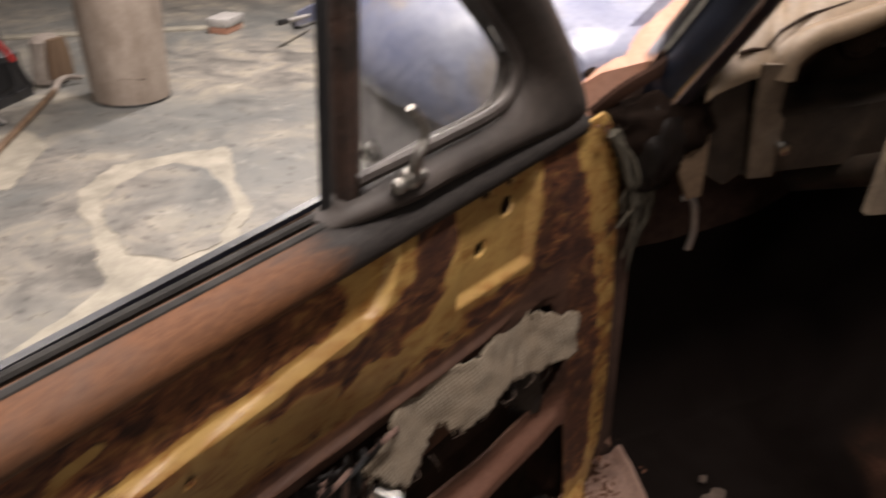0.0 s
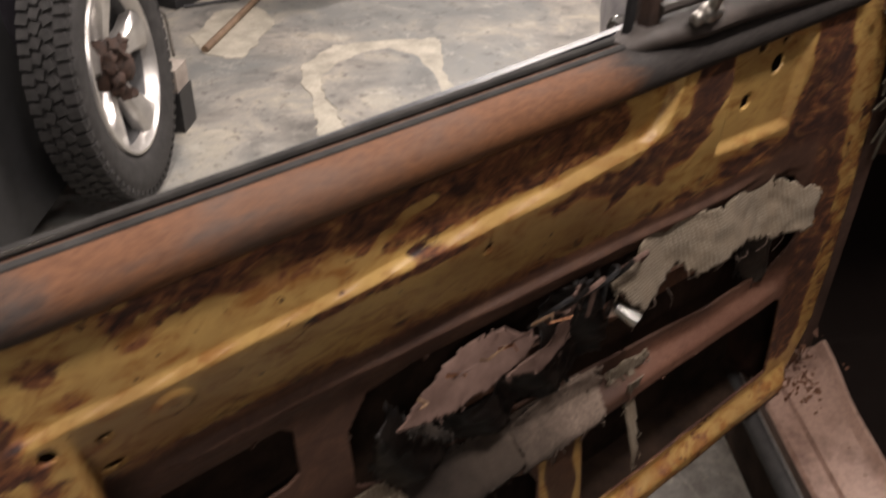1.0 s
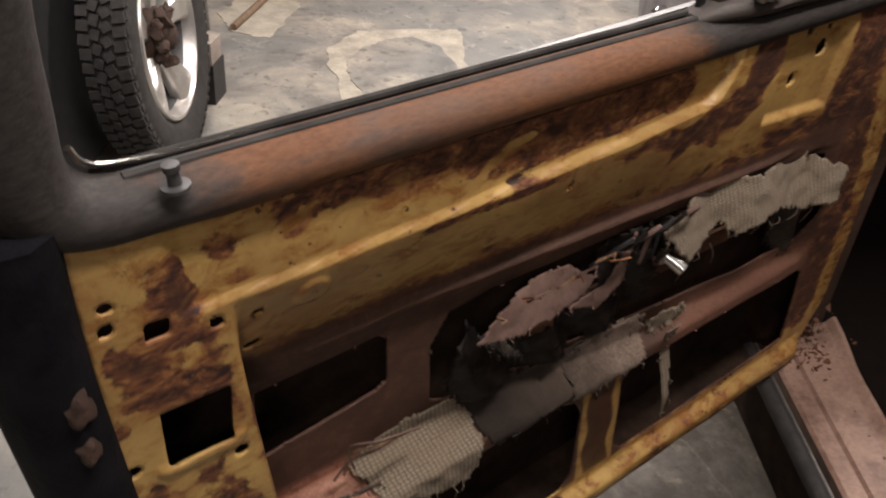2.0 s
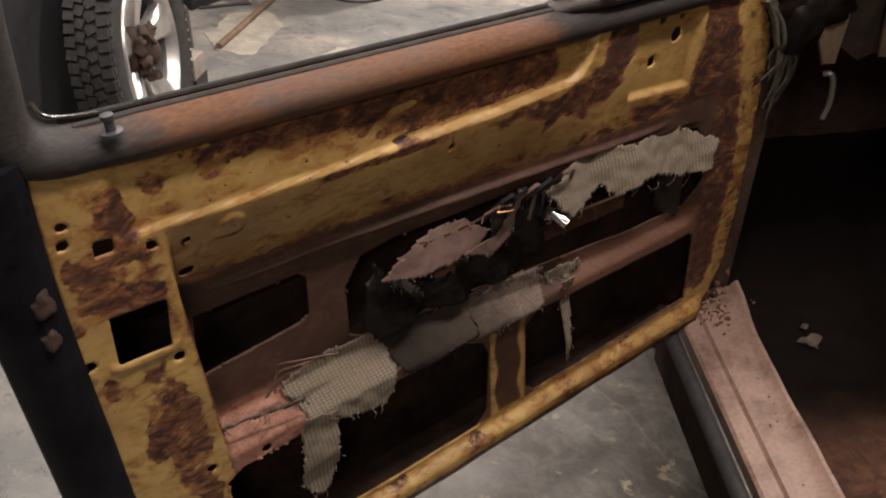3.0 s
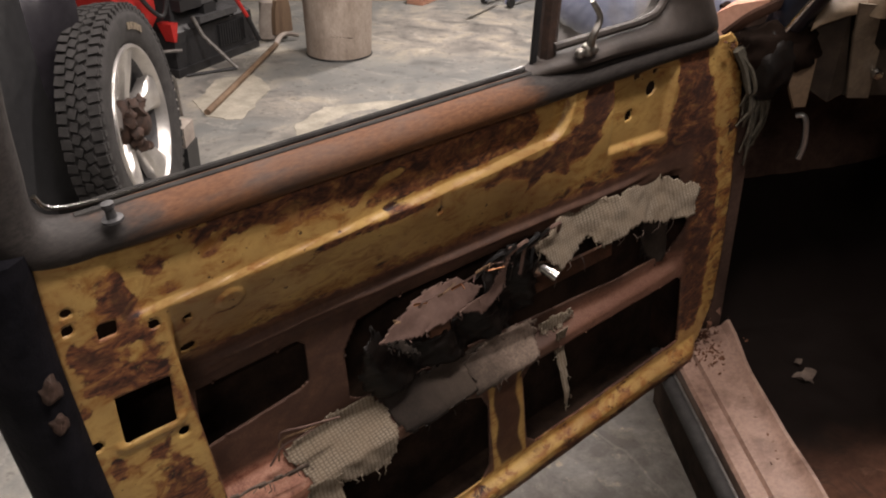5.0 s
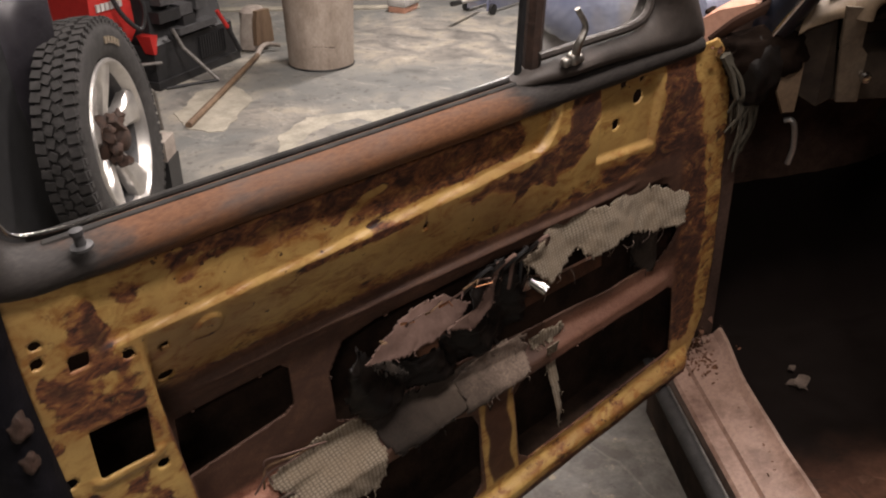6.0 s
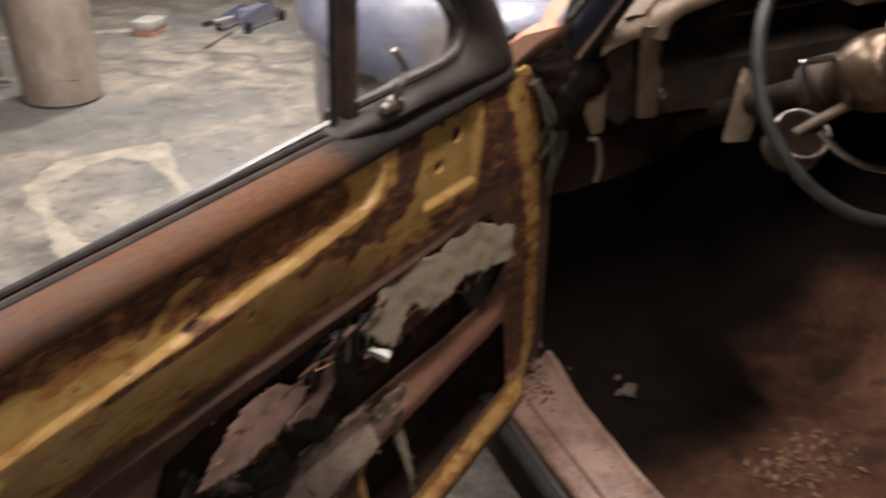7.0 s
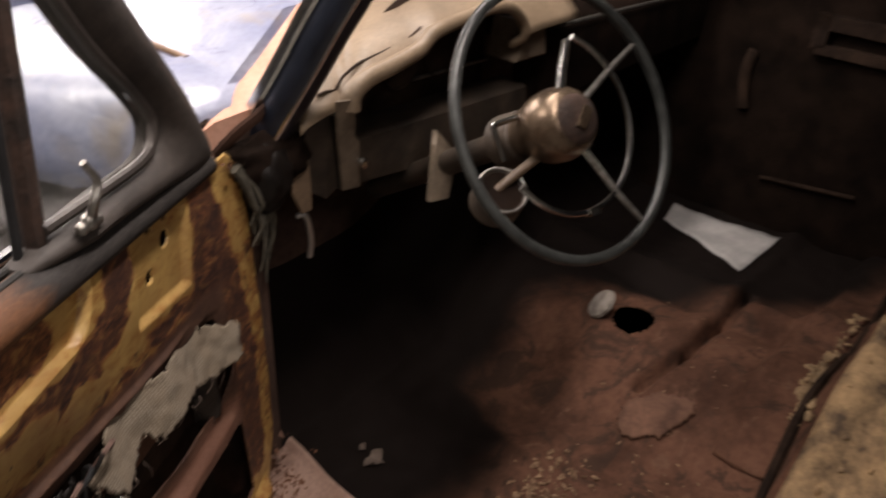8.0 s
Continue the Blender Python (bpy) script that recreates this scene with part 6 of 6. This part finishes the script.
def build_garage_things():
    drum = empty("drum", pose(1.755, 4.0, 0), "dirty tan fibre drum on the floor", "drum")
    bm = bmesh.new()
    rings = []
    for z, r in ((0.0, 0.205), (0.012, 0.222), (0.10, 0.226), (0.165, 0.228), (0.45, 0.236), (0.80, 0.243), (0.81, 0.236), (0.79, 0.228), (0.05, 0.215)):
        rings.append([((r + 0.004 * noise.noise((math.cos(t) * 2, math.sin(t) * 2, z * 4))) * math.cos(t), (r + 0.004 * noise.noise((math.cos(t) * 2, math.sin(t) * 2, z * 4))) * math.sin(t), z) for t in np.linspace(0, 2 * math.pi, 40, endpoint=False)])
    part("shell", loft(rings, True, True, bm), BARREL, drum, "stained fibre shell", angle=30)
    part("base_ring", tube([(0.222 * math.cos(t), 0.222 * math.sin(t), 0.008) for t in np.linspace(0, 2 * math.pi, 40, endpoint=False)], 0.006, 6, closed=True), BLACKP, drum)
    part("crack", tube([(0.227 * math.cos(t), 0.227 * math.sin(t), 0.163 + 0.008 * math.sin(5 * t)) for t in np.linspace(radians(225), radians(262), 10)], 0.003, 5), BLACK, drum)
    handle = empty("walking_stick", Matrix(), "long brown wooden stick with a bent pale head on concrete", "stick")
    part("shaft", tube([(0.496, 3.321, 0.018), (1.0, 3.86, 0.022), (1.46, 4.355, 0.03)], 0.019, 12, r2=0.017), WOOD, handle)
    part("crook", tube(smooth_path([(1.45, 4.345, 0.030), (1.54, 4.45, 0.05), (1.62, 4.50, 0.05), (1.70, 4.47, 0.035)], 5), 0.020, 10, r2=0.014), PALEBAG, handle, "pale bent head")
    # red and black machine
    g = pose(0.99, 4.27, 0, 0, 0, 29)
    gen = empty("generator", g, "red and black machine with folding legs", "generator")
    part("case", loft([[(-0.40 + d, 0.0 + d, z0), (0.42 - d, 0.0 + d, z0), (0.42 - d, 0.46 - d, z0), (-0.40 + d, 0.46 - d, z0)] for z0, d in ((0.045, 0.0), (0.26, 0.01), (0.30, 0.05), (0.62, 0.09), (0.66, 0.12))]), BLACKP, gen, "black plastic case", width=0.015)
    part("skirt", boxed(-0.42, 0.44, -0.02, 0.48, 0.0, 0.05), BLACKP, gen, width=0.012)
    for k in range(11):
        part("vent_slat", boxed(0.03 + 0.026 * k, 0.042 + 0.026 * k, -0.012, 0.01, 0.09, 0.235), BLACKP, gen, width=0.003)
    for k, (x, z, w) in enumerate(((-0.22, 0.42, 0.10), (-0.06, 0.43, 0.06), (-0.04, 0.36, 0.06), (0.10, 0.44, 0.06), (0.14, 0.50, 0.05), (-0.20, 0.52, 0.09))):
        part("module", boxed(x - w, x + w, -0.01, 0.14, z - 0.035, z + 0.03), (BLACKP, STEELDARK)[k % 2], gen, width=0.010)
    part("ledge", boxed(-0.18, 0.20, -0.035, 0.06, 0.29, 0.33), STEELDARK, gen, width=0.010)
    part("amber_tray", boxed(-0.30, -0.14, -0.01, 0.08, 0.57, 0.61), SALMON, gen, "orange tray", width=0.008)
    part("red_cowl", loft([[(-0.76, y, 0.34), (-0.50, y, 0.27), (-0.41, y, 0.36), (-0.42, y, 0.62), (-0.74, y, 0.66)] for y in (0.10, 0.28, 0.50)]), REDP, gen, "red plastic cowl", width=0.025)
    part("cowl_stand", boxed(-0.72, -0.44, 0.14, 0.46, 0.0, 0.31), BLACKP, gen, width=0.02)
    part("red_corner", loft([[(-0.405, -0.005, 0.22), (-0.385, -0.008, 0.22), (-0.385, 0.06, 0.22), (-0.405, 0.06, 0.22)], [(-0.42, -0.005, 0.33), (-0.36, -0.01, 0.33), (-0.36, 0.10, 0.33), (-0.42, 0.10, 0.33)]]), REDP, gen, "red corner guard", width=0.008)
    part("red_lever", tube([(0.24, -0.01, 0.36), (0.30, -0.04, 0.24)], 0.014, 8), REDP, gen, "red lever")
    part("lever_grip", tube([(0.30, -0.04, 0.24), (0.37, -0.07, 0.07)], 0.016, 8), BLACKP, gen)
    bm = bmesh.new()
    for k in range(6):
        box(bm, -0.70 + 0.035 * k, -0.676 + 0.035 * k, 0.086, 0.098, 0.52, 0.56)
    part("lettering", bm, PAPERM, gen, "white lettering bars", smooth=False)
    part("hose", tube(smooth_path([(-0.60, 0.08, 0.62), (-0.55, 0.05, 0.48), (-0.44, 0.03, 0.38), (-0.40, 0.02, 0.50), (-0.44, 0.05, 0.62)], 6), 0.014, 8), BLACKP, gen, "black hose")
    part("leg", tube([(-0.22, -0.01, 0.34), (-0.19, -0.05, 0.22), (-0.10, -0.22, 0.012)], 0.012, 8), STEELBAR, gen, "bare steel leg")
    part("foot_bar", tube([(-0.38, -0.04, 0.012), (-0.24, -0.12, 0.011), (-0.10, -0.22, 0.012)], 0.009, 8), BLACKP, gen)
    part("axle_bar", tube([(-0.62, 0.04, 0.20), (-0.38, -0.03, 0.17)], 0.010, 8), STEELBAR, gen)
    # dusty bag behind the drum, block, jack, board
    bag = empty("dust_bag", pose(1.58, 4.62, 0, 0, 0, 20), "crumpled grey bag beside the drum", "bag")
    rings = []
    for z, r in ((0.0, 0.10), (0.02, 0.125), (0.10, 0.12), (0.20, 0.105), (0.27, 0.11), (0.30, 0.07)):
        rings.append([(r * (1 + 0.18 * noise.noise((math.cos(t) * 2, math.sin(t) * 2, z * 12))) * math.cos(t), 0.7 * r * math.sin(t), z) for t in np.linspace(0, 2 * math.pi, 24, endpoint=False)])
    part("sack", loft(rings), PALEBAG, bag)
    part("dark_panel", loft([[(-0.085 + k, -0.098, z), (0.095 - k, -0.098, z), (0.095 - k, -0.060, z), (-0.085 + k, -0.060, z)] for z, k in ((0.05, 0.0), (0.15, 0.006), (0.22, 0.012), (0.285, 0.03))]), WOOD, bag, "dark brown panel")
    brick = tagged(part("pale_block", boxed(-0.14, 0.14, -0.09, 0.09, 0.05, 0.12, m=pose(3.22, 5.02, 0, 0, 0, 25)), PAPERM, width=0.012), "pale block lying on a brick", "block")
    tagged(part("brick", boxed(-0.13, 0.13, -0.08, 0.08, 0.0, 0.05, m=pose(3.22, 5.02, 0, 0, 0, 25)), SALMON, width=0.005), "orange brick on the floor", "brick")
    tagged(part("board", boxed(-1.1, 1.0, -0.05, 0.05, 0, 0.022, m=pose(2.55, 5.55, 0, 0, 0, -32)), CONCRETE2, width=0.004), "long pale board on the floor", "board")
    jack = empty("floor_jack", pose(3.95, 4.62, 0, 0, 0, 15), "blue trolley jack with a white handle", "jack")
    for y in (-0.11, 0.09):
        part("side_plate", loft([[(-0.30, y, 0.03), (0.34, y, 0.03), (0.36, y, 0.10), (0.0, y, 0.17), (-0.30, y, 0.14)], [(-0.30, y + 0.02, 0.03), (0.34, y + 0.02, 0.03), (0.36, y + 0.02, 0.10), (0.0, y + 0.02, 0.17), (-0.30, y + 0.02, 0.14)]]), BLUE, jack, "blue side plate")
    for x in (-0.27, 0.30):
        for y in (-0.15, 0.12):
            part("caster", lathe([(0.0, 0.0), (0.045, 0.0), (0.045, 0.03), (0.0, 0.03)], 20, axis="Y"), BLACKP, jack, m=W[jack] @ pose(x, y, 0.045))
    part("lift_arm", boxed(-0.12, 0.30, -0.05, 0.05, 0.10, 0.15), BLUE, jack, width=0.012)
    part("saddle", lathe([(0, 0.15), (0.05, 0.15), (0.055, 0.17), (0.0, 0.165)], 20), STEELBAR, jack, m=W[jack] @ pose(0.26, 0, 0))
    part("jack_handle", tube([(-0.28, 0.0, 0.12), (-0.75, -0.10, 0.17)], 0.016, 10), PAPERM, jack, "white handle")
    part("grip", tube([(-0.70, -0.09, 0.165), (-0.86, -0.122, 0.182)], 0.021, 10), BLACKP, jack, "black grip")
    # case and clear jar behind the tyre
    case = empty("work_lamp", pose(0.06, 2.60, 0, 0, 0, 50) @ Matrix.Scale(1.3, 4), "small black work lamp with a wire hoop on the floor", "lamp")
    part("base", boxed(-0.05, 0.06, -0.05, 0.05, 0.0, 0.13), BLACKP, case, width=0.01)
    part("head", boxed(-0.045, 0.055, -0.045, 0.045, 0.13, 0.20), PALEBAG, case, "grubby grey head", width=0.015)
    part("hoop", tube(smooth_path([(-0.05, 0, 0.19), (-0.04, 0, 0.30), (0.0, 0, 0.36), (0.06, 0, 0.33), (0.08, 0, 0.20)], 6), 0.0055, 6), STEELBAR, case, "bent wire hoop")
    mat = [(-1.35, 1.25), (-0.72, 1.50), (-0.50, 1.90), (-1.2, 2.1)]
    tagged(part("rubber_mat", loft([[(x, y, 0.0) for x, y in mat], [(x, y, 0.012) for x, y in mat]]), BLACKP, None, smooth=False), "black rubber mat under the truck", "mat")


def build_floor_patches():
    def slab(name, pts, z0, z1, material, label, ragged=1.0):
        rnd = random.Random(len(pts))
        out = []
        for (x0, y0), (x1, y1) in zip(pts, pts[1:] + pts[:1]):
            for k in range(12):
                t = k / 12
                x, y = x0 + (x1 - x0) * t, y0 + (y1 - y0) * t
                out.append((x + ragged * (0.03 * noise.noise((x * 6, y * 6, 1)) + 0.022 * noise.noise((x * 21, y * 21, 2)) + rnd.uniform(-0.006, 0.006)), y + ragged * (0.03 * noise.noise((x * 6, y * 6, 4)) + 0.022 * noise.noise((x * 21, y * 21, 5)) + rnd.uniform(-0.006, 0.006))))
        ob = part(name, loft([[(x, y, z0) for x, y in out], [(x, y, z1) for x, y in out]]), material, None, smooth=False)
        return tagged(ob, label, "floor patch", kind="structure")
    slab("pavement", [(0.82, 2.93), (1.11, 3.08), (1.63, 2.90), (1.42, 2.57), (1.18, 2.15), (0.98, 1.98), (0.62, 1.86), (0.20, 1.70), (-0.06, 1.70), (0.02, 1.90), (0.45, 2.05), (0.60, 2.40)], -0.02, 0.004, CONCRETE2, "pale worn concrete patch")
    slab("pavement", [(0.48, 3.31), (0.62, 3.15), (1.01, 3.59), (1.05, 3.86), (0.81, 3.90), (0.53, 3.60)], -0.02, 0.004, CONCRETE2, "pale worn concrete patch")
    slab("pavement", [(0.72, 2.50), (0.82, 2.72), (0.98, 2.84), (1.16, 2.90), (1.30, 2.88), (1.36, 2.72), (1.28, 2.45), (1.14, 2.20), (0.90, 2.02), (0.72, 2.02), (0.64, 2.22)], -0.02, 0.008, FLOORM, "round grey concrete repair", 0.6)


build_setting()
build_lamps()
build_car()
build_car_contents()
build_truck()
build_garage_things()
build_floor_patches()
